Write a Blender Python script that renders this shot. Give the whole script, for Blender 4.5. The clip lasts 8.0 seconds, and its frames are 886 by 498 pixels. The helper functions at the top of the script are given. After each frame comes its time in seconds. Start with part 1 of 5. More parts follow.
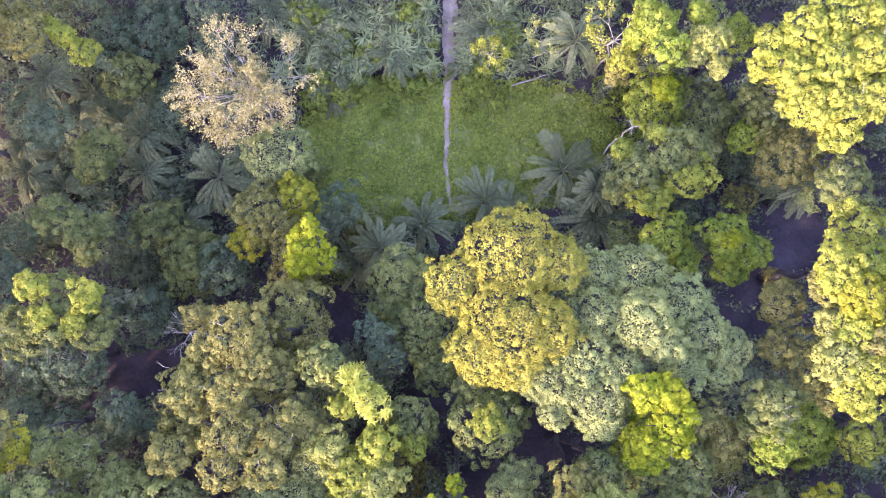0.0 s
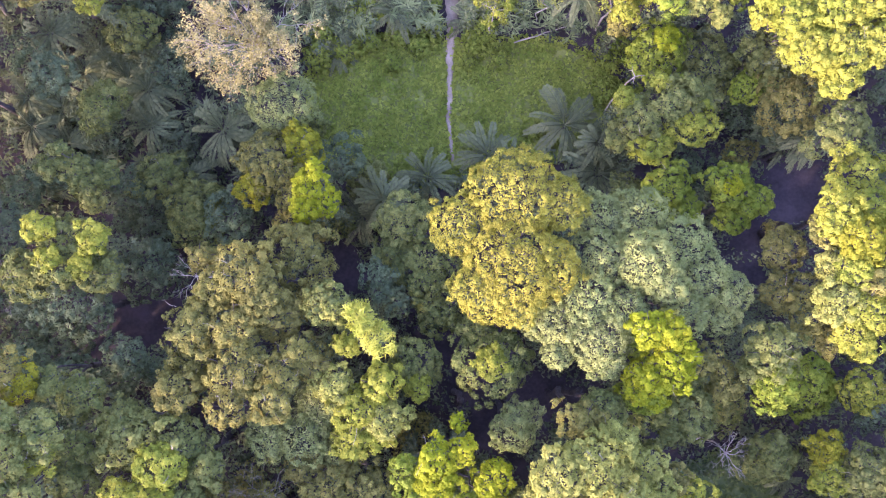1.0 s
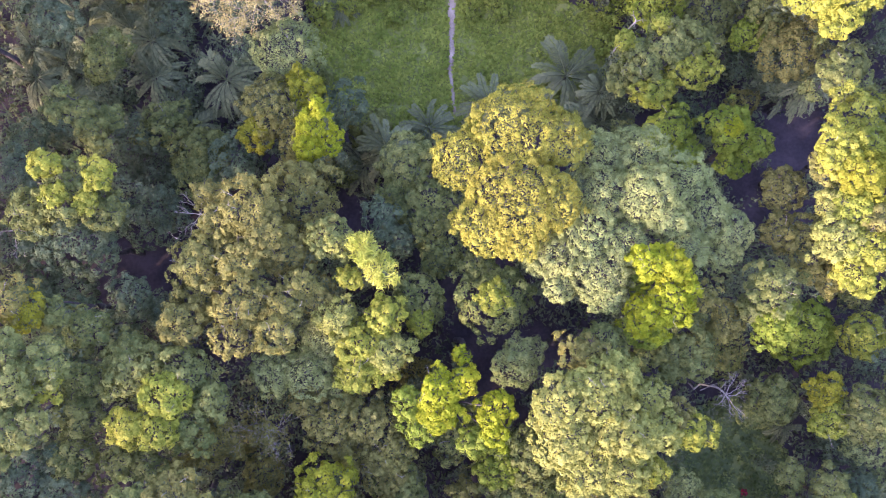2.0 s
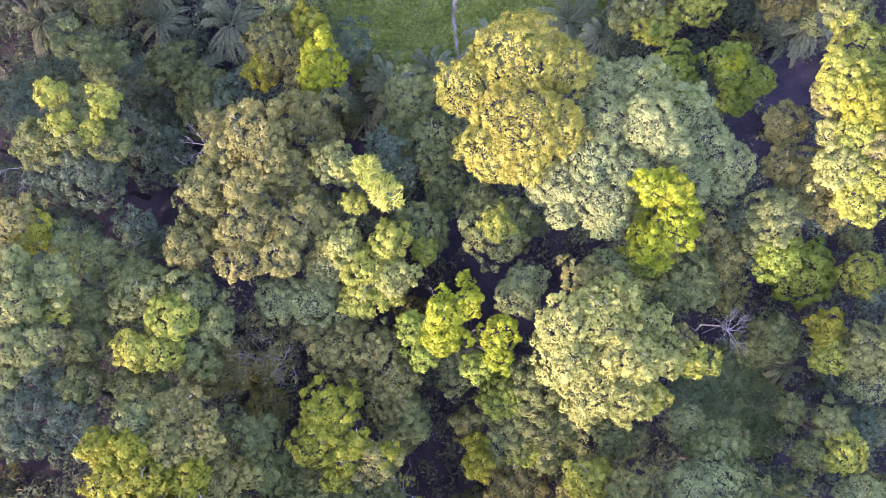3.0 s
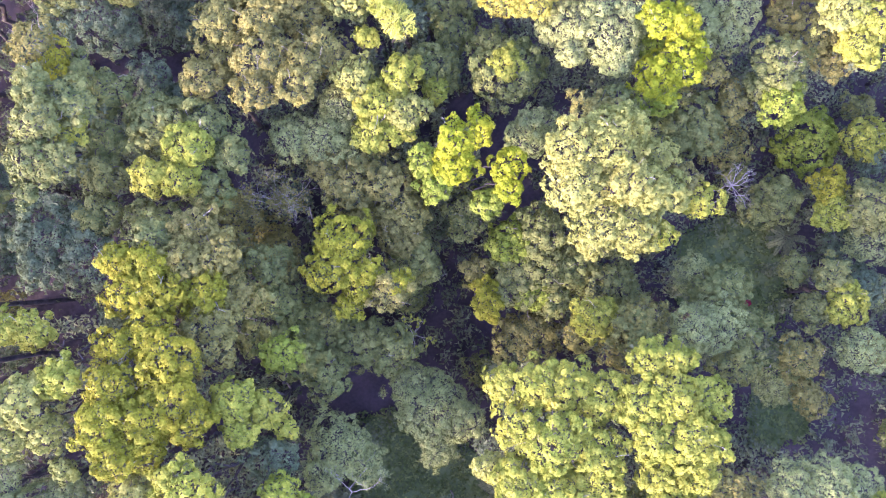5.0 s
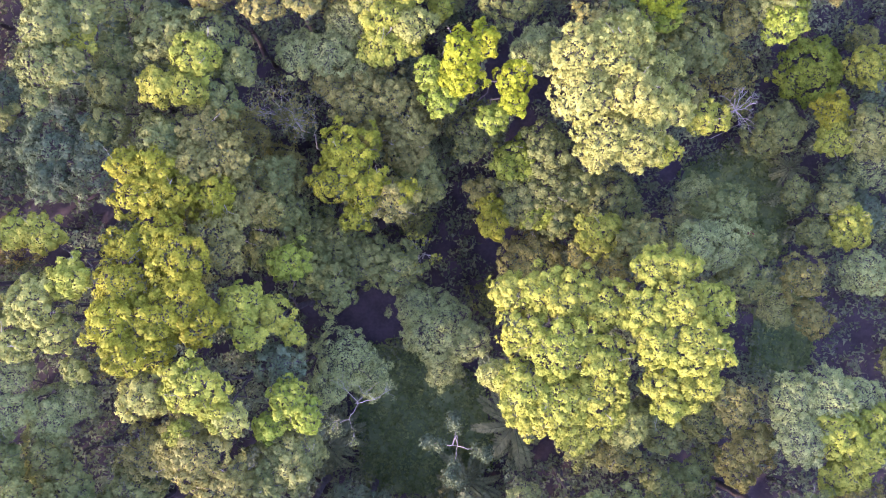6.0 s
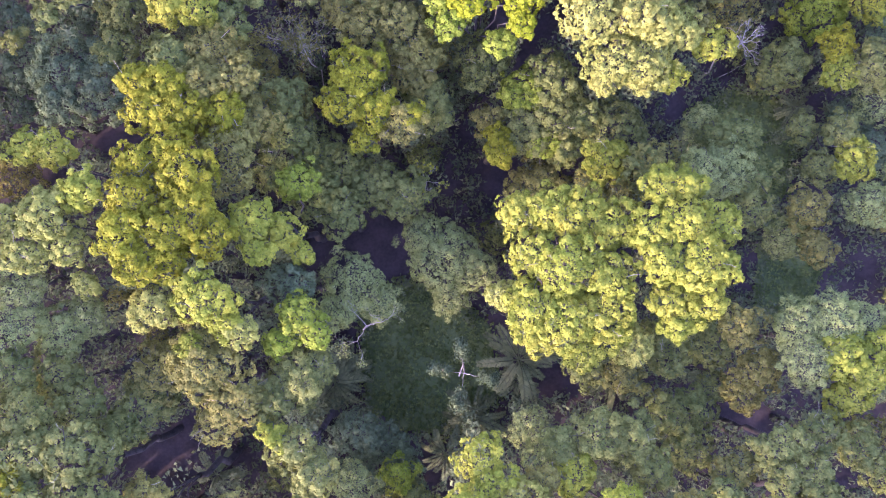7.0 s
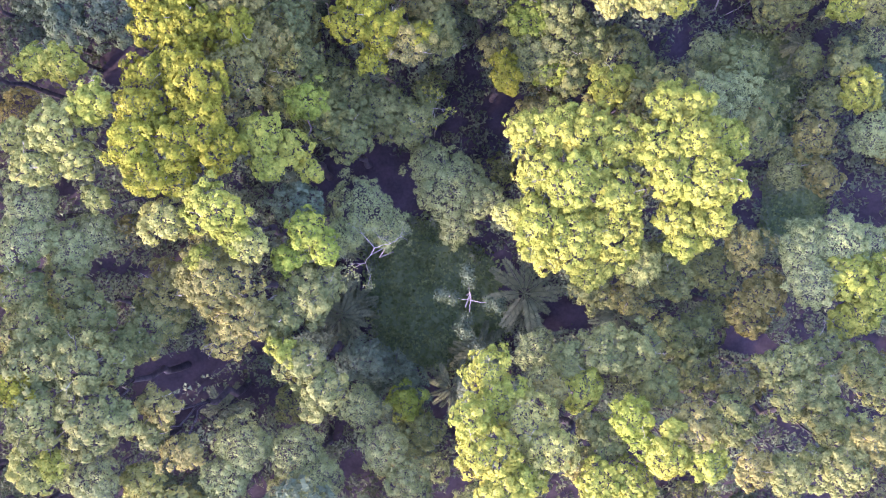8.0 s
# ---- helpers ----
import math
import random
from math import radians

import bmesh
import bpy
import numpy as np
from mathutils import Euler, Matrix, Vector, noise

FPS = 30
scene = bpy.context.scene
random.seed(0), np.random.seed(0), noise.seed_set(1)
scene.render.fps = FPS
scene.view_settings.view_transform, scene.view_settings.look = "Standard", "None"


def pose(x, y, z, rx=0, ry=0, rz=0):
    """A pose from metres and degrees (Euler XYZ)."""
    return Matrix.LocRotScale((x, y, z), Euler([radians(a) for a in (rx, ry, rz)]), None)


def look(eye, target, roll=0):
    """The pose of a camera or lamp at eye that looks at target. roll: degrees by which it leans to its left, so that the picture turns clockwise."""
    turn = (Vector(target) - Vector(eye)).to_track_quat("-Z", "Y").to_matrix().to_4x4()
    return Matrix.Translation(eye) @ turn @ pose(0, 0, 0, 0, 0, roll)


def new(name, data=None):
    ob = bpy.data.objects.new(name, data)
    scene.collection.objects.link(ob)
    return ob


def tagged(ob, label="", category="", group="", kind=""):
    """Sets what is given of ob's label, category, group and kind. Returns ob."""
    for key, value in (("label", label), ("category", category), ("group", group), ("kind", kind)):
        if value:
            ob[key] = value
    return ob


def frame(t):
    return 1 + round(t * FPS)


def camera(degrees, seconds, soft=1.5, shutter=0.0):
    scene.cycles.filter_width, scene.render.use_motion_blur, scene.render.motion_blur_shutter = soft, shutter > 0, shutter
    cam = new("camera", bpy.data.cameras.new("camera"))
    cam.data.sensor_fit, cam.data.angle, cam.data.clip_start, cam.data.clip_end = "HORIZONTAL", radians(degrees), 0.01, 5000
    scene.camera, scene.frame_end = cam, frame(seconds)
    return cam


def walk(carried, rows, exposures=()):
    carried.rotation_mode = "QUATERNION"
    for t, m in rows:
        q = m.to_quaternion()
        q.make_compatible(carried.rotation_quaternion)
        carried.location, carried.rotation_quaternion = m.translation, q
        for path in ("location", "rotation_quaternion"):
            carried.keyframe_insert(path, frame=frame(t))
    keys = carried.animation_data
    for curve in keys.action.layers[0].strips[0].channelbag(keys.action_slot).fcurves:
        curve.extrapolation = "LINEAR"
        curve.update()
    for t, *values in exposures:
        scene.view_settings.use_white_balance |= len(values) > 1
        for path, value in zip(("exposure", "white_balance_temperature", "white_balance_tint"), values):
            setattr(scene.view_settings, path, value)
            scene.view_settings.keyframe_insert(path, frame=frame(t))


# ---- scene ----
cam = camera(64.9, 8.0, soft=1.0)
# seconds, place in metres, turn in degrees: a slow level flight that looks almost straight down
ROWS = [
    (0.0, -0.416, -1.551, 74.320, 4.556, 0.018, 1.138),
    (0.5, -0.598, -3.656, 74.386, 4.369, -0.037, 1.143),
    (1.0, -0.678, -6.028, 74.407, 4.304, -0.024, 1.167),
    (1.5, -0.696, -8.498, 74.487, 4.249, 0.016, 1.157),
    (3.0, -0.907, -16.913, 74.489, 4.031, 0.057, 1.215),
    (3.5, -1.075, -20.004, 74.539, 3.962, 0.017, 1.238),
    (4.0, -1.217, -23.190, 74.603, 3.842, 0.009, 1.278),
    (4.5, -1.466, -26.504, 74.634, 3.721, -0.095, 1.301),
    (6.0, -1.839, -36.400, 74.767, 2.882, 0.009, 1.428),
    (6.5, -2.105, -39.467, 74.810, 2.642, -0.021, 1.411),
    (7.0, -2.345, -42.189, 74.824, 2.310, -0.010, 1.478),
    (7.5, -2.649, -45.029, 74.840, 2.033, -0.060, 1.479),
    (8.0, -2.842, -47.932, 74.884, 1.569, -0.026, 1.461),
]
walk(cam, [(t, pose(*row)) for t, *row in ROWS], exposures=[(0.0, 4.19, 5750, 61), (1.5, 3.95, 5770, 61), (3.0, 4.07, 5550, 66), (4.5, 4.46, 5430, 69), (6.0, 4.08, 5530, 67), (7.0, 4.04, 5530, 67), (8.0, 4.24, 5290, 71)])

# ---------------------------------------------------------------- light
SUN_AZIMUTH, SUN_HEIGHT = radians(225), radians(19)
world = bpy.data.worlds.new("sky")
scene.world = world
world.use_nodes = True
sky = world.node_tree.nodes.new("ShaderNodeTexSky")
sky.sky_type, sky.sun_disc = "NISHITA", False
sky.sun_elevation, sky.sun_rotation = SUN_HEIGHT, SUN_AZIMUTH
sky.dust_density = 2.0
world.node_tree.links.new(sky.outputs[0], world.node_tree.nodes["Background"].inputs[0])
world.node_tree.nodes["Background"].inputs[1].default_value = 0.15
sun = new("sun", bpy.data.lights.new("sun", "SUN"))
sun.data.energy, sun.data.angle, sun.data.color = 1.1, radians(0.6), (1.0, 0.84, 0.47)
to_sun = Vector((math.sin(SUN_AZIMUTH) * math.cos(SUN_HEIGHT), math.cos(SUN_AZIMUTH) * math.cos(SUN_HEIGHT), math.sin(SUN_HEIGHT)))
sun.matrix_world = look(to_sun * 150, (0, 0, 0))


# ---------------------------------------------------------------- materials
def node_material(name):
    mat = bpy.data.materials.new(name)
    mat.use_nodes = True
    nodes, links = mat.node_tree.nodes, mat.node_tree.links
    return mat, nodes, links, nodes["Principled BSDF"]


def leaf_material(name, base, other, spread=0.18, rough=0.65, shine=0.06, glow=0.42):
    """Leaves: each leaf and each patch of the crown in its own shade of two colours, some light let through."""
    mat, nodes, links, bsdf = node_material(name)
    geo, coord = nodes.new("ShaderNodeNewGeometry"), nodes.new("ShaderNodeTexCoord")
    patch, info = nodes.new("ShaderNodeTexNoise"), nodes.new("ShaderNodeObjectInfo")
    patch.inputs["Scale"].default_value, patch.inputs["Detail"].default_value = 0.55, 3.0
    links.new(coord.outputs["Object"], patch.inputs["Vector"])
    add = nodes.new("ShaderNodeMath")
    add.operation = "MULTIPLY_ADD"
    links.new(geo.outputs["Random Per Island"], add.inputs[0])
    add.inputs[1].default_value = 0.3
    links.new(patch.outputs["Fac"], add.inputs[2])
    ramp = nodes.new("ShaderNodeValToRGB")
    ramp.color_ramp.elements[0].position, ramp.color_ramp.elements[1].position = 0.38, 0.92
    ramp.color_ramp.elements[0].color, ramp.color_ramp.elements[1].color = (*base, 1), (*other, 1)
    links.new(add.outputs[0], ramp.inputs[0])
    tone = nodes.new("ShaderNodeHueSaturation")
    value = nodes.new("ShaderNodeMapRange")
    value.inputs["To Min"].default_value, value.inputs["To Max"].default_value = 1 - spread, 1 + spread
    again = nodes.new("ShaderNodeTexWhiteNoise")
    again.noise_dimensions = "1D"
    links.new(geo.outputs["Random Per Island"], again.inputs["W"])
    links.new(again.outputs["Value"], value.inputs["Value"])
    links.new(value.outputs[0], tone.inputs["Value"])
    hue = nodes.new("ShaderNodeMapRange")
    hue.inputs["To Min"].default_value, hue.inputs["To Max"].default_value = 0.494, 0.506
    links.new(info.outputs["Random"], hue.inputs["Value"])
    links.new(hue.outputs[0], tone.inputs["Hue"])
    links.new(ramp.outputs[0], tone.inputs["Color"])
    links.new(tone.outputs[0], bsdf.inputs["Base Color"])
    bsdf.inputs["Roughness"].default_value, bsdf.inputs["Specular IOR Level"].default_value = rough, shine
    thin, mix = nodes.new("ShaderNodeBsdfTranslucent"), nodes.new("ShaderNodeMixShader")
    links.new(tone.outputs[0], thin.inputs["Color"])
    mix.inputs[0].default_value = glow
    links.new(bsdf.outputs[0], mix.inputs[1])
    links.new(thin.outputs[0], mix.inputs[2])
    links.new(mix.outputs[0], nodes["Material Output"].inputs["Surface"])
    return mat


def rough_material(name, low, high, scale, rough=0.9, bump=0.3, detail=8.0, fine=6.0):
    """Bark, soil, litter: two colours mixed by coarse and fine noise, with relief."""
    mat, nodes, links, bsdf = node_material(name)
    coord, coarse, small = nodes.new("ShaderNodeTexCoord"), nodes.new("ShaderNodeTexNoise"), nodes.new("ShaderNodeTexNoise")
    coarse.inputs["Scale"].default_value, coarse.inputs["Detail"].default_value = scale, detail
    small.inputs["Scale"].default_value, small.inputs["Detail"].default_value = scale * fine, 4.0
    for tex in (coarse, small):
        links.new(coord.outputs["Object"], tex.inputs["Vector"])
    both = nodes.new("ShaderNodeMath")
    both.operation = "MULTIPLY_ADD"
    links.new(small.outputs["Fac"], both.inputs[0])
    both.inputs[1].default_value = 0.5
    links.new(coarse.outputs["Fac"], both.inputs[2])
    ramp = nodes.new("ShaderNodeValToRGB")
    ramp.color_ramp.elements[0].position, ramp.color_ramp.elements[1].position = 0.55, 0.95
    ramp.color_ramp.elements[0].color, ramp.color_ramp.elements[1].color = (*low, 1), (*high, 1)
    links.new(both.outputs[0], ramp.inputs[0])
    links.new(ramp.outputs[0], bsdf.inputs["Base Color"])
    relief = nodes.new("ShaderNodeBump")
    relief.inputs["Strength"].default_value = bump
    links.new(both.outputs[0], relief.inputs["Height"])
    links.new(relief.outputs[0], bsdf.inputs["Normal"])
    bsdf.inputs["Roughness"].default_value, bsdf.inputs["Specular IOR Level"].default_value = rough, 0.1
    return mat


LEAVES = {
    "mustard": leaf_material("mustard_leaves", (0.086, 0.102, 0.007), (0.186, 0.193, 0.012)),
    "fresh": leaf_material("fresh_green_leaves", (0.085, 0.132, 0.012), (0.188, 0.23, 0.024), glow=0.45),
    "scrub": leaf_material("scrub_blades", (0.095, 0.135, 0.046), (0.21, 0.24, 0.092)),
    "golden": leaf_material("golden_leaves", (0.122, 0.127, 0.015), (0.24, 0.232, 0.028)),
    "lime": leaf_material("lime_leaves", (0.104, 0.142, 0.004), (0.218, 0.244, 0.008), glow=0.45),
    "silver": leaf_material("grey_green_leaves", (0.105, 0.138, 0.043), (0.20, 0.232, 0.063)),
    "olive": leaf_material("olive_leaves", (0.077, 0.083, 0.019), (0.172, 0.168, 0.037)),
    "green": leaf_material("green_leaves", (0.066, 0.090, 0.022), (0.148, 0.164, 0.040)),
    "dark": leaf_material("dark_leaves", (0.046, 0.073, 0.035), (0.098, 0.130, 0.055)),
    "light": leaf_material("light_green_leaves", (0.106, 0.140, 0.014), (0.224, 0.240, 0.028)),
    "pale": leaf_material("pale_leaves", (0.122, 0.142, 0.027), (0.228, 0.244, 0.050)),
    "fern": leaf_material("feathery_leaves", (0.135, 0.180, 0.020), (0.275, 0.295, 0.045), glow=0.45),
    "dry": leaf_material("dry_leaves", (0.150, 0.146, 0.046), (0.265, 0.250, 0.088)),
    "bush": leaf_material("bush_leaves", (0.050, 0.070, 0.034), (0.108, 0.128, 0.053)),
    "weed": leaf_material("weed_leaves", (0.092, 0.138, 0.016), (0.195, 0.232, 0.034), spread=0.2),
    "palm": leaf_material("palm_leaflets", (0.048, 0.063, 0.022), (0.106, 0.122, 0.042), glow=0.2, shine=0.2),
    # grass of the smaller clearings: their shade is put into this darker green
    "grass": leaf_material("short_shade_toned_grass", (0.05, 0.08, 0.02), (0.115, 0.145, 0.04)),
    "red": leaf_material("red_leaves", (0.09, 0.012, 0.02), (0.2, 0.02, 0.04)),
}
BARK = rough_material("grey_brown_bark", (0.022, 0.020, 0.018), (0.058, 0.052, 0.046), 1.6)
PALE_BARK = rough_material("bleached_wood", (0.135, 0.122, 0.095), (0.27, 0.248, 0.20), 2.0)
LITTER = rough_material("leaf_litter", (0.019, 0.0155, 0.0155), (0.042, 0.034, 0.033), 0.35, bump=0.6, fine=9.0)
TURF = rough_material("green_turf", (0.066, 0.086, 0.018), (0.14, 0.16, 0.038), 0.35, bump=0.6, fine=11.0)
# darker turf colour that carries the shade of the smaller clearings
SHADE_TONED_TURF = rough_material("shade_toned_turf", (0.034, 0.055, 0.018), (0.08, 0.105, 0.034), 0.35, bump=0.6, fine=11.0)
DIRT = rough_material("trodden_earth", (0.14, 0.112, 0.074), (0.25, 0.205, 0.138), 0.6, bump=0.5, fine=9.0)

LABELS = {
    "mustard": "tall tree with a wide mustard-yellow and green crown",
    "fresh": "tree with a fresh bright green crown",
    "golden": "tall tree with a dense rounded golden-yellow crown",
    "lime": "tree with a bright lime-yellow crown of fresh leaves",
    "silver": "tree with a broad rounded grey-green crown",
    "olive": "tree with a brownish olive crown and open twigs",
    "green": "forest tree with a mid-green lumpy crown",
    "dark": "shaded forest tree with a dark bluish-green crown",
    "light": "tall tree with a sunlit yellow-green crown",
    "pale": "tree with a pale cream-green clustered crown",
    "fern": "tree with bright feathery upright light-green foliage",
    "red": "small shrub with dark red leaves",
    "weed": "low leafy green bush at the edge of the clearing",
    "bush": "low shaded green bush on the forest floor",
}


# ---------------------------------------------------------------- shapes
def mesh_object(name, verts, faces, material, parent=None, label=""):
    """One mesh object from arrays: verts (n, 3), faces (m, k)."""
    verts, faces = np.asarray(verts, np.float32), np.asarray(faces, np.int32)
    me = bpy.data.meshes.new(name)
    me.vertices.add(len(verts))
    me.vertices.foreach_set("co", verts.ravel())
    count, corners = faces.shape
    me.loops.add(count * corners)
    me.loops.foreach_set("vertex_index", faces.ravel())
    me.polygons.add(count)
    me.polygons.foreach_set("loop_start", np.arange(0, count * corners, corners, dtype=np.int32))
    me.update(calc_edges=True)
    me.materials.append(material)
    ob = new(name, me)
    ob.parent = parent
    return tagged(ob, label)


def part(name, bm, material, parent, label=""):
    me = bpy.data.meshes.new(name)
    bm.to_mesh(me)
    bm.free()
    me.materials.append(material)
    ob = new(name, me)
    ob.parent = parent
    return tagged(ob, label)


def unit(v):
    return v / np.maximum(np.linalg.norm(v, axis=-1, keepdims=True), 1e-6)


def leaf_quads(places, normals, length, width, rng, along=None, fold=0.12):
    """A kite-shaped, slightly folded leaf at each place."""
    n = len(places)
    side = unit(np.cross(normals, rng.normal(size=(n, 3)) if along is None else along))
    run = unit(np.cross(side, normals))
    size = rng.uniform(0.65, 1.3, (n, 1)) * length
    wide = size * width / length
    quad = np.stack([places - run * size * 0.5, places + side * wide * 0.5 + normals * fold * wide,
                     places + run * size * 0.5 - normals * fold * size, places - side * wide * 0.5 + normals * fold * wide], 1)
    return quad.reshape(-1, 3), np.arange(4 * n).reshape(n, 4)


def leaf_blades(places, normals, length, width, rng, along=None):
    """A small pointed leaf at each place, for the dense crowns."""
    n = len(places)
    side = unit(np.cross(normals, rng.normal(size=(n, 3)) if along is None else along))
    run = unit(np.cross(side, normals))
    size = rng.uniform(0.6, 1.35, (n, 1))
    foot = places - run * size * length * 0.4
    blade = np.stack([foot - side * size * width * 0.5, foot + side * size * width * 0.5, places + run * size * length * 0.6], 1)
    return blade.reshape(-1, 3), np.arange(3 * n).reshape(n, 3)


# style: leaf length, leaf width, clump radius, leaves per square metre, depth of the lobes, unevenness
STYLES = {
    "mustard": (0.215, 0.158, 0.50, 84, 0.8, 0.36), "golden": (0.15, 0.11, 0.40, 120, 0.85, 0.14), "lime": (0.226, 0.169, 0.46, 80, 0.8, 0.35),
    "silver": (0.15, 0.11, 0.46, 118, 0.8, 0.18), "olive": (0.203, 0.147, 0.5, 84, 0.75, 0.4), "green": (0.226, 0.164, 0.54, 74, 0.75, 0.38),
    "dark": (0.23, 0.17, 0.6, 52, 0.7, 0.4), "light": (0.215, 0.158, 0.5, 88, 0.8, 0.34), "pale": (0.203, 0.153, 0.42, 92, 0.75, 0.3),
    "fresh": (0.226, 0.164, 0.48, 80, 0.8, 0.3),
    "fern": (0.75, 0.1, 0.42, 40, 1.1, 0.4), "bush": (0.28, 0.18, 0.5, 34, 0.7, 0.4), "dry": (0.17, 0.11, 0.4, 14, 0.8, 0.3), "red": (0.25, 0.17, 0.3, 40, 0.8, 0.3),
    "weed": (0.26, 0.2, 0.45, 46, 0.6, 0.4),
}


def foliage(style, lobes, rng, thin=1.0, others=()):
    """Places and normals of the leaves over some lobes (x, y, top, radius): each lobe is a dome of overlapping leafy clumps."""
    length, width, clump, dense, deep, rough = STYLES[style]
    places, normals = [], []
    for x, y, top, r in lobes:
        c = min(clump, 0.45 * r) * rng.uniform(0.9, 1.15)
        count = int(2.9 * r * r / (c * c)) + 5
        k = np.arange(count) + 0.5
        up = 1 - k / count * 1.08
        turn = k * 2.39996 + rng.uniform(0, 6.28)
        flat = np.sqrt(np.maximum(1 - up * up, 0))
        out = np.stack([flat * np.cos(turn), flat * np.sin(turn), up], 1) + rng.normal(0, 0.13, (count, 3))
        out = unit(out)
        shift = rng.uniform(0, 50, 3)
        # boughs: rounded swellings of the dome with creases between them
        boughs = max(5, int(5 + 3.0 * r))
        k = np.arange(boughs) + rng.uniform(0.2, 0.8, boughs)
        rise, around = 1 - k / boughs * 1.1, k * 2.39996 + rng.uniform(0, 6.28)
        side = np.sqrt(np.maximum(1 - rise * rise, 0))
        axes = unit(np.stack([side * np.cos(around), side * np.sin(around), rise], 1))
        spread = 2.1 / math.sqrt(boughs) * rng.uniform(0.8, 1.25, boughs)
        bulge = np.sqrt(np.maximum(1 - (np.arccos((out @ axes.T).clip(-1, 1)) / spread) ** 2, 0)) * rng.uniform(0.75, 1.2, boughs)
        bulge = bulge.max(1)
        swell = np.array([1 + rough * (noise.noise(Vector(o * 1.3 + shift)) + 0.5 * noise.noise(Vector(o * 4.2 + shift))) for o in out]).clip(0.8, 1.28)
        swell = swell * (1 + (0.15 + 0.5 * rough) * (bulge - 0.72)).clip(0.72, 1.3)
        reach = np.where(rng.random(count) < 0.3 * rough, rng.uniform(0.84, 0.92, count), rng.uniform(0.96, 1.05, count)) * np.where(up < 0.85, swell, 0.4 + 0.6 * swell)
        tuft = rng.random(count) < 0.55 * rough
        reach = np.where(tuft, reach * rng.uniform(1.05, 1.24, count), reach)
        size = (np.array([r, r, r * deep]) - 0.7 * c)
        oval, lean = 1 + rng.uniform(-0.5, 0.5) * rough, rng.uniform(0, math.pi)
        along_oval = np.array([math.cos(lean), math.sin(lean), 0])
        middle = np.array([x, y, top - r * deep])
        body = out + np.outer(out @ along_oval, along_oval) * (oval - 1)
        centres = middle + body * size * reach[:, None]
        # a closed skin of leaves: every clump is a small mound, with creases where they meet
        n = int(dense * thin * 7.6 * r * r)
        high, turn = rng.uniform(-0.12, 1.0, n), rng.uniform(0, 2 * math.pi, n)
        flat = np.sqrt(1 - high * high)
        ray = np.stack([flat * np.cos(turn), flat * np.sin(turn), high], 1)
        near_to = ray @ out.T
        near = near_to.argmax(1)
        mound = np.sqrt(np.maximum(1 - (np.arccos(near_to.max(1).clip(-1, 1)) * r / (1.35 * c)) ** 2, 0))
        ray_oval = ray + np.outer(ray @ along_oval, along_oval) * (oval - 1)
        p = middle + ray_oval * size * reach[near][:, None] + ray * (c * (0.68 * mound - 0.38) + rng.uniform(-0.12, 0.06, n))[:, None]
        places.append(p)
        normals.append(unit(0.7 * ray + 0.75 * unit(p - centres[near]) + rng.normal(0, 0.23 if rough < 0.25 else 0.31, (n, 3))))
        # loose tufts that stand out of it
        tuft |= rng.random(count) < 0.12 + 0.5 * rough
        radii = c * rng.uniform(0.45, 0.95, count)
        many = np.where(tuft, np.maximum((dense * thin * 3.0 * radii * radii).astype(int), 5), 0)
        which = np.repeat(np.arange(count), many)
        n = len(which)
        ray = unit(rng.normal(size=(n, 3)) + 0.75 * out[which] + np.array([0, 0, 0.95]))
        stretch = rng.uniform(0.4, 1.0, (n, 1)) ** 0.5
        places.append(centres[which] + out[which] * 0.25 * c + ray * radii[which][:, None] * stretch * np.array([1, 1, 0.8]))
        normals.append(unit(ray + 0.5 * out[which] + rng.normal(0, 0.26, (n, 3))))
        # leaves that another part of the crown would bury are left out
        for k in (-2, -1):
            keep = np.ones(len(places[k]), bool)
            for a, b, c_top, c_r in others:
                keep &= (((places[k] - np.array([a, b, c_top - c_r * deep])) / np.array([c_r, c_r, c_r * deep])) ** 2).sum(1) > 0.58
            places[k], normals[k] = places[k][keep], normals[k][keep]
    return np.concatenate(places), np.concatenate(normals), length, width


def tube(points, radii, sides=6):
    """A tapered tube through some points, as arrays."""
    points = np.asarray(points, float)
    ways = unit(np.gradient(points, axis=0))
    first = unit(np.cross(ways, np.array([0.31, 0.87, 0.38])))
    second = np.cross(ways, first)
    angle = np.arange(sides) * 2 * math.pi / sides
    ring = first[:, None, :] * np.cos(angle)[None, :, None] + second[:, None, :] * np.sin(angle)[None, :, None]
    verts = (points[:, None, :] + ring * np.asarray(radii)[:, None, None]).reshape(-1, 3)
    faces = [(i * sides + j, i * sides + (j + 1) % sides, (i + 1) * sides + (j + 1) % sides, (i + 1) * sides + j)
             for i in range(len(points) - 1) for j in range(sides)]
    return verts, np.array(faces)


def join(pieces):
    verts, faces, start = [], [], 0
    for v, f in pieces:
        verts.append(v)
        faces.append(f + start)
        start += len(v)
    return np.concatenate(verts), np.concatenate(faces)


def bend(a, b, rng, sag=0.08, steps=6):
    """A crooked way from a to b."""
    a, b = np.asarray(a, float), np.asarray(b, float)
    t = np.linspace(0, 1, steps)[:, None]
    size = np.linalg.norm(b - a)
    way = a + (b - a) * t + rng.normal(0, 0.035 * size, (steps, 3)) * np.sin(t * math.pi)
    way[:, 2] += sag * size * np.sin(t[:, 0] * math.pi)
    return way


def thing(name, x, y, label, category, group=""):
    ob = new(name)
    ob.empty_display_size = 0.5
    ob.location = (x, y, 0)
    return tagged(ob, label, category, group)


made = {"count": 0}


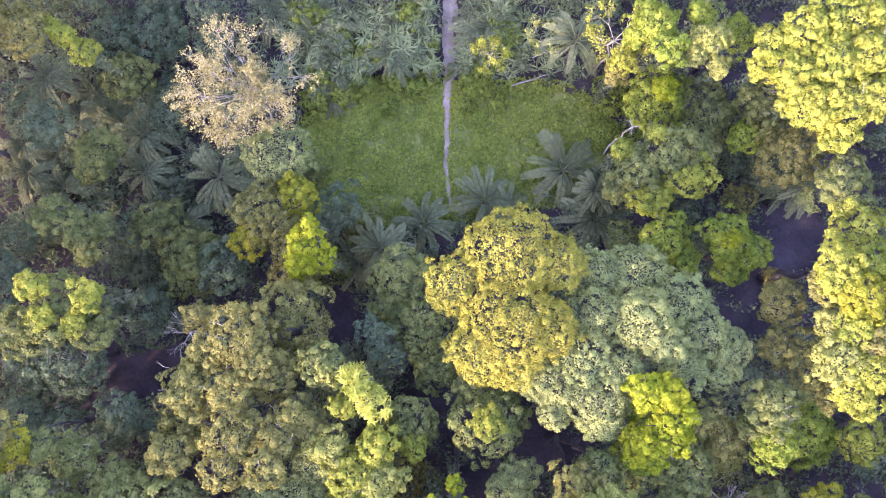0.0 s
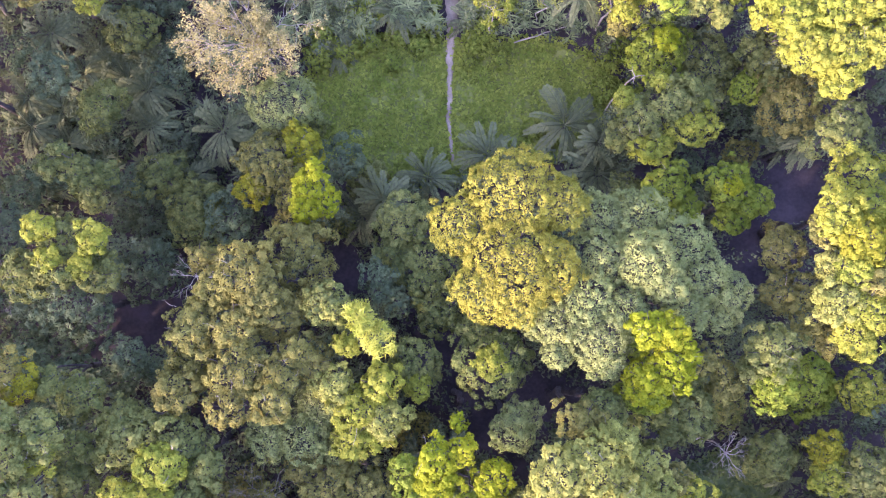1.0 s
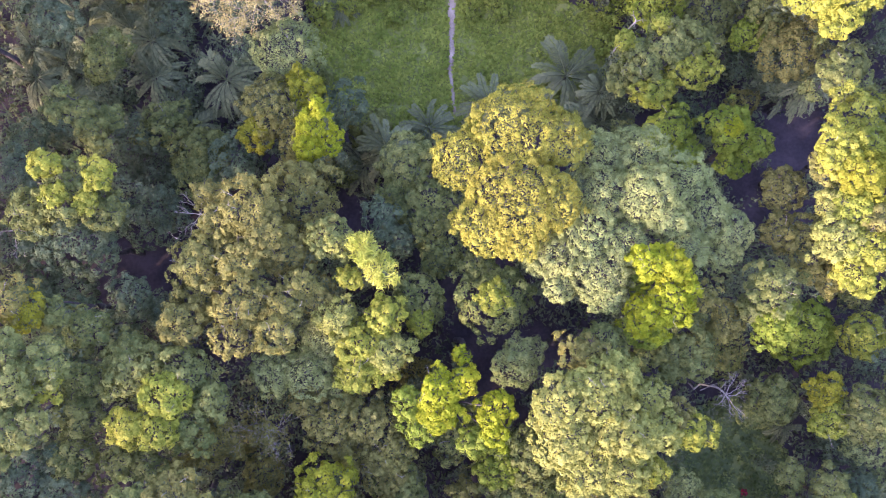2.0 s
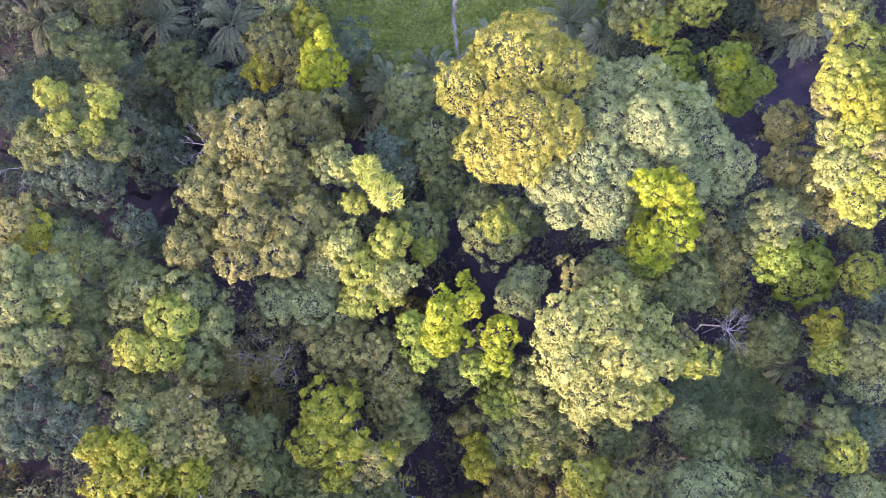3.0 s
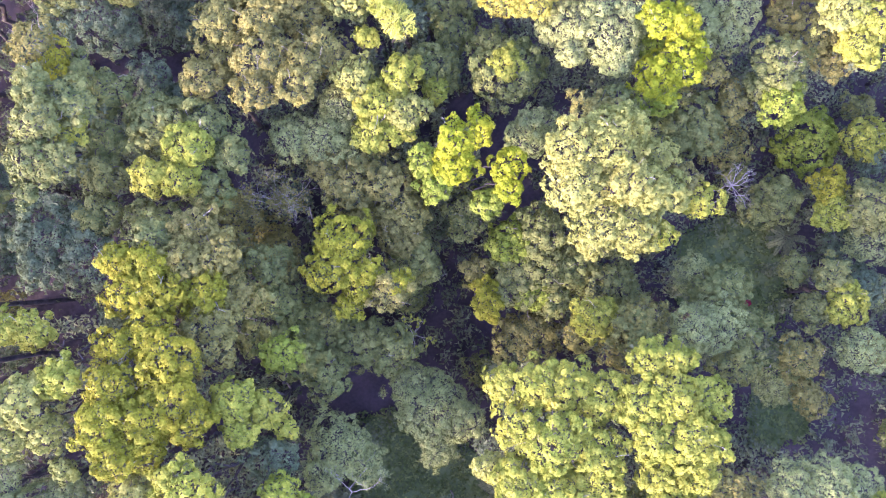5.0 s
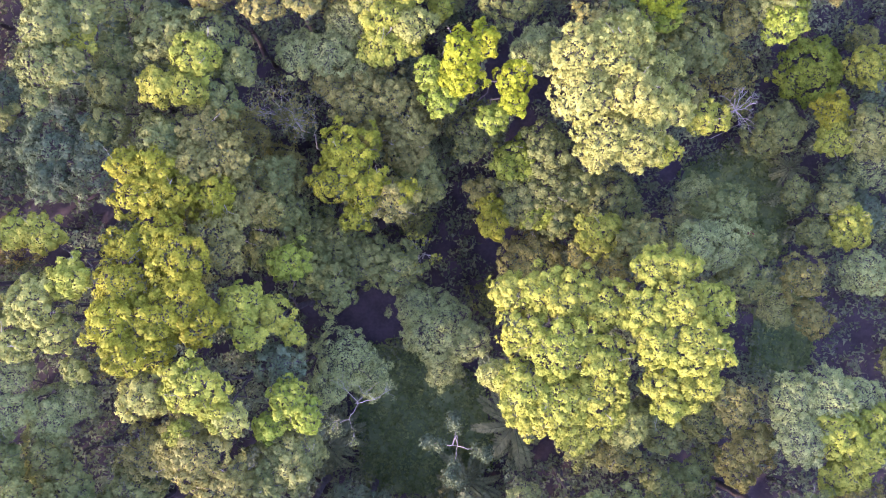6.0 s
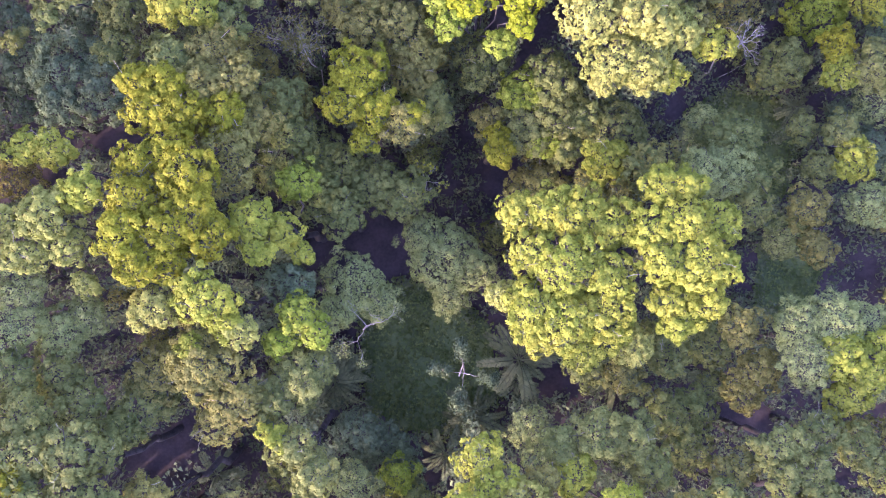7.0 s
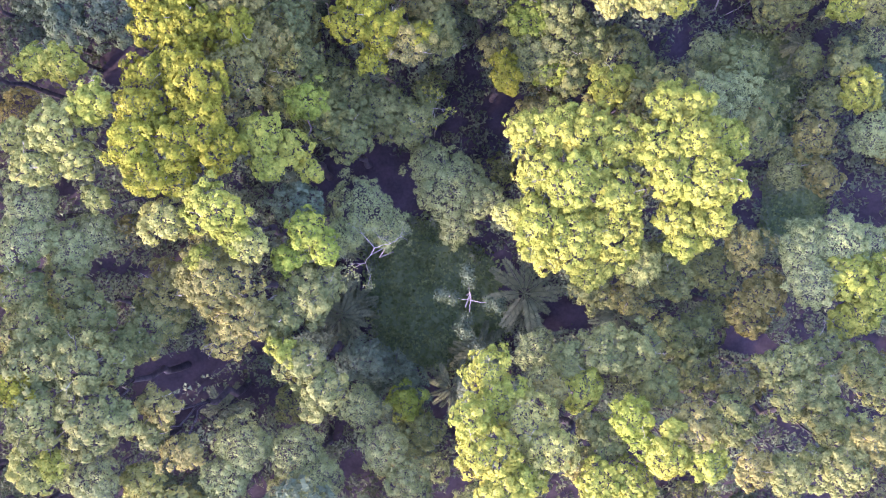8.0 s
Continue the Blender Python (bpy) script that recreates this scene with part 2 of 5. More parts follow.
def tree(*lobes, thin=1.0, label=""):
    """A forest tree. lobes: (style, x, y, top, radius) in metres; all hang on one trunk."""
    made["count"] += 1
    rng = np.random.default_rng(100 + made["count"])
    weight = sum(l[4] for l in lobes)
    cx, cy = (sum(l[i] * l[4] for l in lobes) / weight for i in (1, 2))
    top = max(l[3] for l in lobes)
    main = max(lobes, key=lambda l: l[4])[0]
    low = top < 5.5
    ob = thing("bush" if low else "tree", cx, cy, label or LABELS["bush" if low and main != "weed" else main], "bush" if low else "tree", "forest bushes" if low else "forest trees")
    base = np.array([cx, cy, 0.0])
    thick = min(0.05 + 0.01 * top + 0.012 * weight, 0.34)
    fork = np.array([cx + rng.normal(0, 0.3), cy + rng.normal(0, 0.3), top * 0.5])
    stem = bend(base, fork, rng, 0)
    stem[0, 2] = -0.3
    v, f = tube(stem, np.linspace(thick * 1.25, thick * 0.75, 6), 8)
    mesh_object("trunk", v - base, f, BARK, ob)
    for style, x, y, z, r in lobes:
        deep = STYLES[style][4]
        goal = np.array([x, y, z - r * deep * 0.7])
        v, f = tube(bend(fork, goal, rng, 0.1), np.linspace(min(thick * 0.5, 0.1), min(thick * 0.2, 0.05), 6), 5)
        mesh_object("limb", v - base, f, BARK, ob)
        for k in range(5):
            a = k * 1.257 + rng.uniform(0, 0.8)
            tip = np.array([x + 0.85 * r * math.cos(a), y + 0.85 * r * math.sin(a), z - r * deep * rng.uniform(0.35, 0.75)])
            v, f = tube(bend(goal, tip, rng, 0.06, 5), np.linspace(min(thick * 0.22, 0.06), 0.02, 5), 4)
            mesh_object("branch", v - base, f, BARK, ob)
        p, n, length, width = foliage(style, [(x, y, z, r)], rng, thin, [l[1:] for l in lobes if l[1:] != (x, y, z, r)])
        along = None
        if style == "fern":
            along = unit(p - np.array([x, y, z - 2.2 * r])) + rng.normal(0, 0.25, p.shape)
            n = unit(n + 0.5 * rng.normal(size=n.shape))
        v, f = leaf_blades(p, n, length, width, rng, along)
        mesh_object("crown", v - base, f, LEAVES[style], ob, LABELS[style].split(" with ")[-1] if len({l[0] for l in lobes}) > 1 else "")
        # a few bare pale twigs, forking, show through the leaves
        if r > 1.6 and thin > 0.9 and style not in ("golden", "silver", "bush", "dark") and rng.random() < 0.5:
            for k in range(2):
                a, far = rng.uniform(0, 2 * math.pi), r * rng.uniform(0.2, 0.85)
                start = np.array([x + far * math.cos(a), y + far * math.sin(a), z - r * deep * (0.12 + 0.6 * (far / r) ** 2)])
                out, tips = [], []
                way = np.array([math.cos(a), math.sin(a), 0]) * 0.5 + rng.normal(0, 0.35, 3)
                branch_set(start, start + way * 0.65 + np.array([0, 0, 0.2]), 0.017, 1, rng, out, tips, 0.6)
                v, f = join(out)
                mesh_object("twig", v - base, f, PALE_BARK, ob)
        # larger, sparser leaves under the dome, down to the lower boughs: added to block low sun, dark to pass for
        # shadow
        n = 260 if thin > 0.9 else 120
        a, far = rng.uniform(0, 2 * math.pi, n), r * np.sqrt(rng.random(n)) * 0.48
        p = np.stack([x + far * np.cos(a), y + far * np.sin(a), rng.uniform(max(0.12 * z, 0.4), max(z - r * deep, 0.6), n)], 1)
        p = p[[not any(((q[0] - ga) / gx) ** 2 + ((q[1] - gb) / gy) ** 2 < 1.2 for ga, gb, gx, gy in GAPS) for q in p]]
        n = len(p)
        if n < 10:
            continue
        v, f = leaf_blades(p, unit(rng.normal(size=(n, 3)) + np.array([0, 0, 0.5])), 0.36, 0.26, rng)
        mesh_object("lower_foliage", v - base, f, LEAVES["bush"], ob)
    return ob


# ---------------------------------------------------------------- ground
def spaced(low, high, step, far):
    fine = np.arange(low, high + step / 2, step)
    return np.concatenate([[low - far, low - far / 3, low - far / 9], fine, [high + far / 9, high + far / 3, high + far]])


def ground():
    xs, ys = spaced(-60, 60, 2.0, 700), spaced(-90, 50, 2.0, 700)
    gx, gy = np.meshgrid(xs, ys, indexing="ij")
    gz = np.array([[-0.12 + 0.12 * noise.noise((0.11 * x, 0.11 * y, 3.3)) for y in ys] for x in xs])
    verts = np.stack([gx, gy, gz], -1).reshape(-1, 3)
    n = len(ys)
    faces = [(i * n + j, (i + 1) * n + j, (i + 1) * n + j + 1, i * n + j + 1) for i in range(len(xs) - 1) for j in range(n - 1)]
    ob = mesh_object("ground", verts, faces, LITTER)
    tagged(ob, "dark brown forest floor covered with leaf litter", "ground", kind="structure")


def inside(x, y, patch, edge=0.0):
    cx, cy, rx, ry, seed = patch
    a = np.arctan2((y - cy) / ry, (x - cx) / rx)
    limit = 1 + 0.10 * np.sin(2 * a + seed) + 0.07 * np.sin(3 * a + 2 * seed) + 0.05 * np.sin(7 * a + seed) + edge
    return ((np.abs(x - cx) / rx) ** 2.6 + (np.abs(y - cy) / ry) ** 2.6) ** (1 / 2.6) < limit


# clearings: centre, half sizes, shape
CLEARINGS = [(0.5, 15.2, 17.0, 8.6, 0.6), (29.5, -27.0, 6.0, 6.5, 2.0), (-4.0, -51.0, 8.5, 8.0, 4.0), (34.5, -40.0, 3.4, 6.5, 1.0)]


def path_middle(y):
    return np.interp(y, [9.6, 13.6, 18.3, 20.5, 24.3, 28.1, 31.9, 36.0], [0.07, -0.44, -0.4, -0.51, -0.15, -0.47, -0.29, -0.29]) + 0.06 * np.sin(1.7 * y)


def path_width(y):
    return np.interp(y, [8.5, 12, 20, 24, 33], [0.10, 0.2, 0.3, 0.55, 0.75])


def clearing(patch, name, label, material):
    cx, cy, rx, ry, seed = patch
    verts, faces = [(cx, cy, 0.0)], []
    rings, spokes = 10, 72
    for i in range(1, rings + 1):
        for j in range(spokes):
            a = j * 2 * math.pi / spokes
            limit = 1 + 0.10 * math.sin(2 * a + seed) + 0.07 * math.sin(3 * a + 2 * seed) + 0.05 * math.sin(7 * a + seed)
            box = (abs(math.cos(a)) ** 2.6 + abs(math.sin(a)) ** 2.6) ** (-1 / 2.6)
            k = i / rings * limit * box
            x, y = cx + rx * k * math.cos(a), cy + ry * k * math.sin(a)
            verts.append((x, y, (0.0 if i < rings else -0.4) + 0.03 * noise.noise((0.4 * x, 0.4 * y, 1.0))))
    bm = bmesh.new()
    vs = [bm.verts.new(v) for v in verts]
    for j in range(spokes):
        bm.faces.new((vs[0], vs[1 + j], vs[1 + (j + 1) % spokes]))
        for i in range(rings - 1):
            a, b = 1 + i * spokes, 1 + (i + 1) * spokes
            bm.faces.new((vs[a + j], vs[b + j], vs[b + (j + 1) % spokes], vs[a + (j + 1) % spokes]))
    tagged(part(name, bm, material, None, label), category="grass", kind="structure")


def weeds(patch, dense, name, label, seed, leaf):
    """Low leafy weeds over a clearing, in drifts, bare on the footpath."""
    rng = np.random.default_rng(seed)
    cx, cy, rx, ry, _ = patch
    n = int(rx * ry * 5.0 * dense)
    x, y = rng.uniform(cx - 1.25 * rx, cx + 1.25 * rx, n), rng.uniform(cy - 1.25 * ry, cy + 1.25 * ry, n)
    drift = np.array([noise.noise((0.35 * a, 0.35 * b, seed)) + 0.6 * noise.noise((1.3 * a, 1.3 * b, seed)) for a, b in zip(x, y)])
    keep = inside(x, y, patch) & (rng.random(n) < 0.62 + 0.6 * drift)
    if seed == 1:
        keep &= (np.abs(x - path_middle(y)) > path_width(y) * rng.uniform(0.5, 1.7, n)) | (y < 9)
    x, y, drift = x[keep], y[keep], drift[keep]
    n = len(x)
    z = 0.06 + rng.random(n) * (0.18 + 0.25 * np.clip(drift, 0, 1))
    normals = unit(np.stack([rng.normal(0, 0.45, n), rng.normal(0, 0.45, n), np.ones(n)], 1))
    v, f = leaf_blades(np.stack([x, y, z], 1), normals, 0.36, 0.28, rng)
    tagged(mesh_object(name, v, f, LEAVES[leaf]), label, "weeds", kind="stuff")


def footpath():
    ys = np.arange(8.6, 36, 0.3)
    rng = np.random.default_rng(5)
    verts, faces = [], []
    for i, y in enumerate(ys):
        m, w = path_middle(y), path_width(y)
        left, right = w * rng.uniform(0.8, 1.2), w * rng.uniform(0.8, 1.2)
        verts += [(m - left - 0.1, y, -0.05), (m - left, y, 0.045), (m, y, 0.03), (m + right, y, 0.045), (m + right + 0.1, y, -0.05)]
        if i:
            a = 5 * (i - 1)
            faces += [(a + k, a + k + 1, a + k + 6, a + k + 5) for k in range(4)]
    tagged(mesh_object("footpath", verts, faces, DIRT), "narrow trodden earth footpath through the clearing", "path", kind="structure")


def undergrowth():
    """Low shrubs and saplings over the forest floor, with bare dark gaps."""
    rng = np.random.default_rng(7)
    places, normals = [], []
    step = 1.4
    for gx in np.arange(-58, 56, step):
        for gy in np.arange(-80, 40, step):
            x, y = gx + rng.uniform(0, step), gy + rng.uniform(0, step)
            if any(inside(x, y, c, -0.06 if k == 0 else -0.18) for k, c in enumerate(CLEARINGS)) or abs(x - path_middle(y)) < 1.0 and y > 8:
                continue
            cover = noise.noise((0.13 * x, 0.13 * y, 9.0)) + 0.5 * noise.noise((0.4 * x, 0.4 * y, 2.0))
            if cover < -0.6 or any(((x - a) / rx) ** 2 + ((y - b) / ry) ** 2 < 1.2 for a, b, rx, ry in GAPS):
                continue
            r = rng.uniform(0.6, 1.35)
            z = r + rng.random() ** 1.5 * (2.0 + 7.0 * max(cover, 0))
            n = int(25 * r * r)
            ray = unit(rng.normal(size=(n, 3)) + np.array([0, 0, 0.6]))
            places.append(np.array([x, y, z - 0.3 * r]) + ray * r * rng.uniform(0.5, 1.0, (n, 1)) * np.array([1, 1, 0.7]))
            normals.append(unit(ray + rng.normal(0, 0.5, (n, 3)) + np.array([0, 0, 0.3])))
    p, n = np.concatenate(places), np.concatenate(normals)
    p[:, 2] = np.maximum(p[:, 2], 0.05)
    v, f = leaf_blades(p, n, 0.46, 0.26, rng)
    tagged(mesh_object("undergrowth", v, f, LEAVES["bush"]), "dense dark green shrubs and saplings on the forest floor", "undergrowth", kind="stuff")


def scrub(name, label, leaf, spots, low_x, high_x, low_y, high_y, seed):
    """Rosettes of long arching blades, close together, as open scrub."""
    rng = np.random.default_rng(seed)
    pieces = []
    for _ in range(spots):
        x, y = rng.uniform(low_x, high_x), rng.uniform(low_y, high_y)
        if abs(x - path_middle(y)) < 1.3 or inside(x, y, CLEARINGS[0], 0.0):
            continue
        n, z = rng.integers(9, 20), rng.uniform(0.7, 2.2)
        a = rng.uniform(0, 2 * math.pi, n)
        far = rng.uniform(0.35, 0.75, n)[:, None]
        way = unit(np.stack([np.cos(a), np.sin(a), rng.uniform(-0.25, 0.6, n)], 1))
        normal = unit(np.stack([-0.4 * np.cos(a), -0.4 * np.sin(a), np.ones(n)], 1) + rng.normal(0, 0.2, (n, 3)))
        pieces.append(leaf_quads(np.array([x, y, z]) + way * far, normal, 1.15, 0.17, rng, along=way))
    v, f = join(pieces)
    tagged(mesh_object(name, v, f, LEAVES[leaf]), label, "scrub", kind="stuff")


# ---------------------------------------------------------------- palms
def frond_mesh(name, length, rise, droop, seed, pairs=24):
    """An arching palm leaf along +x: midrib and two rows of narrow leaflets."""
    rng = np.random.default_rng(seed)
    t = np.linspace(0, 1, 9)
    rib = np.stack([length * t * (1 - 0.12 * t), np.zeros(9), length * (rise * t - droop * t * t)], 1)
    pieces = [tube(rib, np.linspace(0.05, 0.012, 9), 4)]
    k = np.repeat(np.linspace(0.14, 0.99, pairs), 2)
    side = np.tile([1.0, -1.0], pairs)
    at = np.stack([length * k * (1 - 0.12 * k), np.zeros_like(k), length * (rise * k - droop * k * k)], 1)
    size = length * 0.14 * np.sin(np.clip(0.25 + 2.6 * k, 0, 3.0)) ** 0.7 * rng.uniform(0.8, 1.15, len(k)) + 0.1
    way = unit(np.stack([0.55 + 0.5 * k, side, -0.25 - 0.35 * k + rng.normal(0, 0.12, len(k))], 1))
    normal = unit(np.stack([0.2 * np.ones_like(k), -0.35 * side, np.ones_like(k)], 1))
    across = unit(np.cross(normal, way))
    wide = 0.056 * (length / 3) ** 0.5
    quad = np.stack([at - across * wide * 0.4, at + way * size[:, None] * 0.45 - across * wide, at + way * size[:, None], at + way * size[:, None] * 0.45 + across * wide], 1)
    pieces.append((quad.reshape(-1, 3), np.arange(4 * len(k)).reshape(-1, 4)))
    v, f = join(pieces)
    ob = mesh_object(name, v, f, LEAVES["palm"])
    me = ob.data
    bpy.data.objects.remove(ob)
    return me


FRONDS = [frond_mesh("frond", 3.2, r, d, s) for r, d, s in ((0.75, 0.95, 1), (0.5, 0.75, 2), (0.28, 0.62, 3), (0.95, 0.85, 4))]


def palm(x, y, top, reach, count=18, seed=0, label=""):
    """A palm: trunk and a rosette of arching fronds; top is the height of its heart."""
    rng = np.random.default_rng(500 + seed)
    ob = thing("palm", x, y, label or "palm with a rosette of long arching grey-green fronds", "palm", "palms")
    v, f = tube(np.array([(0, 0, -0.3), (0.03, 0.02, top * 0.5), (0, 0, top)]), [0.26, 0.2, 0.16], 8)
    mesh_object("trunk", v, f, BARK, ob)
    for k in range(count):
        frond = new("frond", FRONDS[[0, 1, 2, 1, 3][k % 5]])
        frond.parent = ob
        size = reach / 3.0 * rng.uniform(0.82, 1.15)
        frond.matrix_basis = pose(0, 0, top - 0.1, rng.normal(0, 8), rng.normal(0, 6), math.degrees(k * 2.39996) + rng.normal(0, 9)) @ Matrix.Scale(size, 4)
    return ob


# ---------------------------------------------------------------- bare and thin-leaved trees
def branch_set(start, goal, width, depth, rng, out, tips, wild=0.55):
    """Forking bare branches, as tubes."""
    way = bend(start, goal, rng, 0.04, 5)
    out.append(tube(way, np.linspace(width, width * 0.6, 5), 5 if width > 0.05 else 4))
    if depth == 0:
        tips.append(goal)
        return
    if depth < 3:
        tips.append(goal)
    size = np.linalg.norm(np.asarray(goal) - start)
    ahead = unit(np.asarray(goal, float) - start)
    for k in range(3 if depth > 1 else 2):
        turn = unit(ahead + rng.normal(0, wild, 3) + np.array([0, 0, 0.12]))
        branch_set(goal, goal + turn * size * rng.uniform(0.55, 0.8), width * 0.58, depth - 1, rng, out, tips, wild)


def bare_tree(x, y, top, reach, limbs, depth, label, name="bare_tree", tufts=None, tuft_size=0.5, tuft_leaves=20, seed=1, trunk=0.2, style="dry", spread=0.55, wild=0.55):
    """A tree whose pale branches show; tufts: how many of its twig ends bear leaves (0 to 1)."""
    rng = np.random.default_rng(seed)
    ob = thing(name, x, y, label, "tree", "forest trees")
    fork = np.array([0.0, 0.0, top - reach * spread])
    v, f = tube(bend((0, 0, -0.3), fork, rng, 0), np.linspace(trunk * 1.3, trunk * 0.8, 6), 7)
    mesh_object("trunk", v, f, PALE_BARK, ob)
    places = []
    for k in range(limbs):
        a = k * 2 * math.pi / limbs + rng.uniform(-0.3, 0.3)
        out_by = reach * rng.choice([0.12, 0.26, 0.38, 0.46]) if limbs > 6 else reach * 0.42
        goal = fork + np.array([math.cos(a) * out_by, math.sin(a) * out_by, reach * spread * rng.uniform(0.25, 0.6)])
        out, tips = [], []
        branch_set(fork, goal, trunk * 0.55, depth, rng, out, tips, wild)
        v, f = join(out)
        mesh_object("limb", v, f, PALE_BARK, ob)
        places += tips
    if tufts:
        tips = np.array([p for p in places if rng.random() < tufts])
        which = np.repeat(np.arange(len(tips)), tuft_leaves)
        ray = unit(rng.normal(size=(len(which), 3)) + np.array([0, 0, 0.6]))
        p = tips[which] + ray * tuft_size * rng.uniform(0.4, 1, (len(which), 1)) * np.array([1, 1, 0.6])
        length, width = STYLES[style][:2]
        v, f = leaf_quads(p, unit(ray + rng.normal(0, 0.4, ray.shape)), length, width, rng)
        mesh_object("leaves", v, f, LEAVES[style], ob)
    return ob


def fallen_log(a, b, width, label):
    rng = np.random.default_rng(9)
    ob = thing("fallen_log", a[0], a[1], label, "log")
    way = np.linspace((0, 0, a[2]), np.array(b) - np.array((a[0], a[1], 0)), 8) + rng.normal(0, 0.03, (8, 3))
    v, f = tube(way, np.linspace(width, width * 0.5, 8), 7)
    mesh_object("stem", v, f, PALE_BARK, ob)
    stub = way[5]
    v, f = tube(bend(stub, stub + np.array([0.5, 0.7, 0.35]), rng, 0, 4), np.linspace(width * 0.4, 0.02, 4), 5)
    mesh_object("stub", v, f, PALE_BARK, ob)


GAPS = [(-29.3, -60.4, 5.6, 3.7), (-31.5, -8.0, 4.2, 3.6), (-36.3, -27.9, 3.3, 2.7), (-42.6, -32.9, 4.0, 1.9), (-22.9, -16.2, 1.7, 4.7), (3.2, -14.4, 3.0, 1.9), (-9.4, -40.3, 4.0, 3.0), (-11.8, -38.1, 4.3, 3.0), (2.9, -31.6, 1.9, 2.5), (29.2, -55.3, 3.0, 3.7), (-34.0, -8.8, 5.3, 3.3), (-39.6, -13.6, 5.3, 1.9), (36.1, 5.8, 2.7, 3.3), (27.8, 22.3, 3.3, 1.5), (-10.9, -3.0, 1.9, 1.9), (-0.5, -10.5, 3.3, 1.5), (10.3, -15.5, 4.0, 1.9), (5.0, -18.5, 2.7, 2.3), (31.2, -1.0, 2.5, 4.0), (-46.8, -48.2, 2.3, 1.5), (-38.3, -47.9, 1.2, 1.5), (25.2, -53.5, 2.6, 1.5), (28.4, -57.2, 1.6, 2.7), (24.3, -62.1, 1.0, 1.9), (11.0, -63.9, 1.1, 3.6), (34.4, -51.0, 2.7, 1.1), (37.4, -70.0, 1.7, 2.9), (10.3, -52.5, 3.4, 1.3), (-2.7, -60.2, 1.3, 2.3)]
ground()
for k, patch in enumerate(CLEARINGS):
    clearing(patch, "meadow", "flat sunny-green weedy clearing with a footpath" if k == 0 else "grassy clearing between trees, shade put into its dark green", TURF if k == 0 else SHADE_TONED_TURF)
footpath()
weeds(CLEARINGS[0], 75, "weeds", "low broad-leaved green weeds covering the clearing", 1, "weed")
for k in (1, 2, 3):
    weeds(CLEARINGS[k], 34, "grass", "short grass of the clearing, shade put into its dark green", k + 1, "grass")
undergrowth()
scrub("scrub", "light green scrub of long-bladed plants beside the footpath", "scrub", 520, -19, 14, 22.0, 35, 31)
scrub("scrub", "dark green long-bladed plants under the trees", "palm", 300, -50, -20, 4, 32, 32)
palm(-6.7, 3.9, 6.0, 3.5, seed=0)
palm(-2.5, 6.9, 2.0, 3.3, seed=1)
palm(3.8, 9.3, 2.3, 3.6, seed=2)
palm(-6.5, 24.9, 1.8, 3.3, seed=3)
palm(-8.7, 27.5, 1.3, 3.4, seed=4)
palm(-3.6, 26.7, 1.3, 2.2, seed=5)
palm(12.1, 24.5, 7.8, 3.4, seed=6)
palm(-44.0, 11.3, 2.6, 3.3, seed=7)
palm(-35.9, 18.0, 2.8, 3.3, seed=8)
palm(-41.3, 13.3, 2.1, 3.3, seed=9)
palm(-31.8, 15.3, 3.3, 3.3, seed=10)
palm(14.8, 10.4, 4.5, 2.6, seed=11)
palm(33.9, 10.1, 8.6, 2.7, seed=12)
palm(6.1, 8.9, 1.8, 2.3, seed=13)
palm(-14.3, 26.6, 1.8, 3.3, seed=14)
palm(2.9, 27.2, 1.8, 2.8, seed=15)
palm(-41.7, 20.9, 4.3, 3.5, seed=16)
palm(11.7, 12.6, 2.9, 4.2, seed=17)
palm(-12.3, 23.4, 0.9, 3.2, seed=18)
palm(15.3, 7.8, 2.3, 4.1, seed=19)
palm(-23.5, 11.0, 4.2, 3.7, seed=20)
palm(5.5, -50.3, 4.3, 4.0, seed=21)
palm(1.2, -56.6, 1.8, 3.3, seed=22)
palm(-1.6, -60.2, 2.8, 3.0, seed=23)
palm(-21.3, 9.8, 2.8, 3.0, seed=24)
palm(-44.4, 14.3, 2.8, 3.3, seed=25)
palm(-38.8, 17.3, 2.8, 3.3, seed=26)
palm(-34.1, 16.6, 2.8, 3.3, seed=27)
palm(-40.7, 9.8, 1.8, 3.3, seed=28)
palm(-37.2, 19.8, 2.8, 3.0, seed=29)
palm(-32.5, 19.0, 2.8, 3.0, seed=30)
palm(-42.7, 5.7, 1.8, 3.0, seed=31)
palm(-27.2, 6.5, 2.8, 3.0, seed=32)
palm(-31.5, 11.6, 2.8, 3.0, seed=33)
palm(-10.9, 28.7, 1.3, 3.0, seed=34)
palm(-16.8, 27.4, 1.3, 3.0, seed=35)
palm(-14.4, 24.8, 0.8, 2.7, seed=36)
palm(-6.1, 28.5, 1.3, 3.2, seed=37)
palm(2.6, 29.0, 1.3, 3.0, seed=38)
palm(1.8, 24.2, 0.8, 2.7, seed=39)
palm(-19.2, 29.0, 1.8, 3.2, seed=40)
palm(-12.5, 20.3, 0.8, 2.0, seed=41)
palm(4.1, 28.2, 1.8, 3.0, seed=42)
palm(-13.2, -53.1, 2.8, 3.4, seed=43)
palm(-15.0, -56.1, 1.8, 3.0, seed=44)
palm(-12.0, -52.0, 1.8, 2.7, seed=45)
palm(34.4, -23.3, 1.8, 2.0, seed=46)
palm(-9.1, 2.6, 2.8, 3.2, seed=47)
palm(-6.8, 3.8, 2.8, 2.8, seed=48)
palm(34.3, 11.0, 3.8, 2.9, seed=49)
palm(15.4, -52.4, 2.8, 3.0, seed=50)
palm(-24.6, -62.6, 3.8, 2.6, seed=51)
palm(5.8, -52.7, 1.8, 2.7, seed=52)
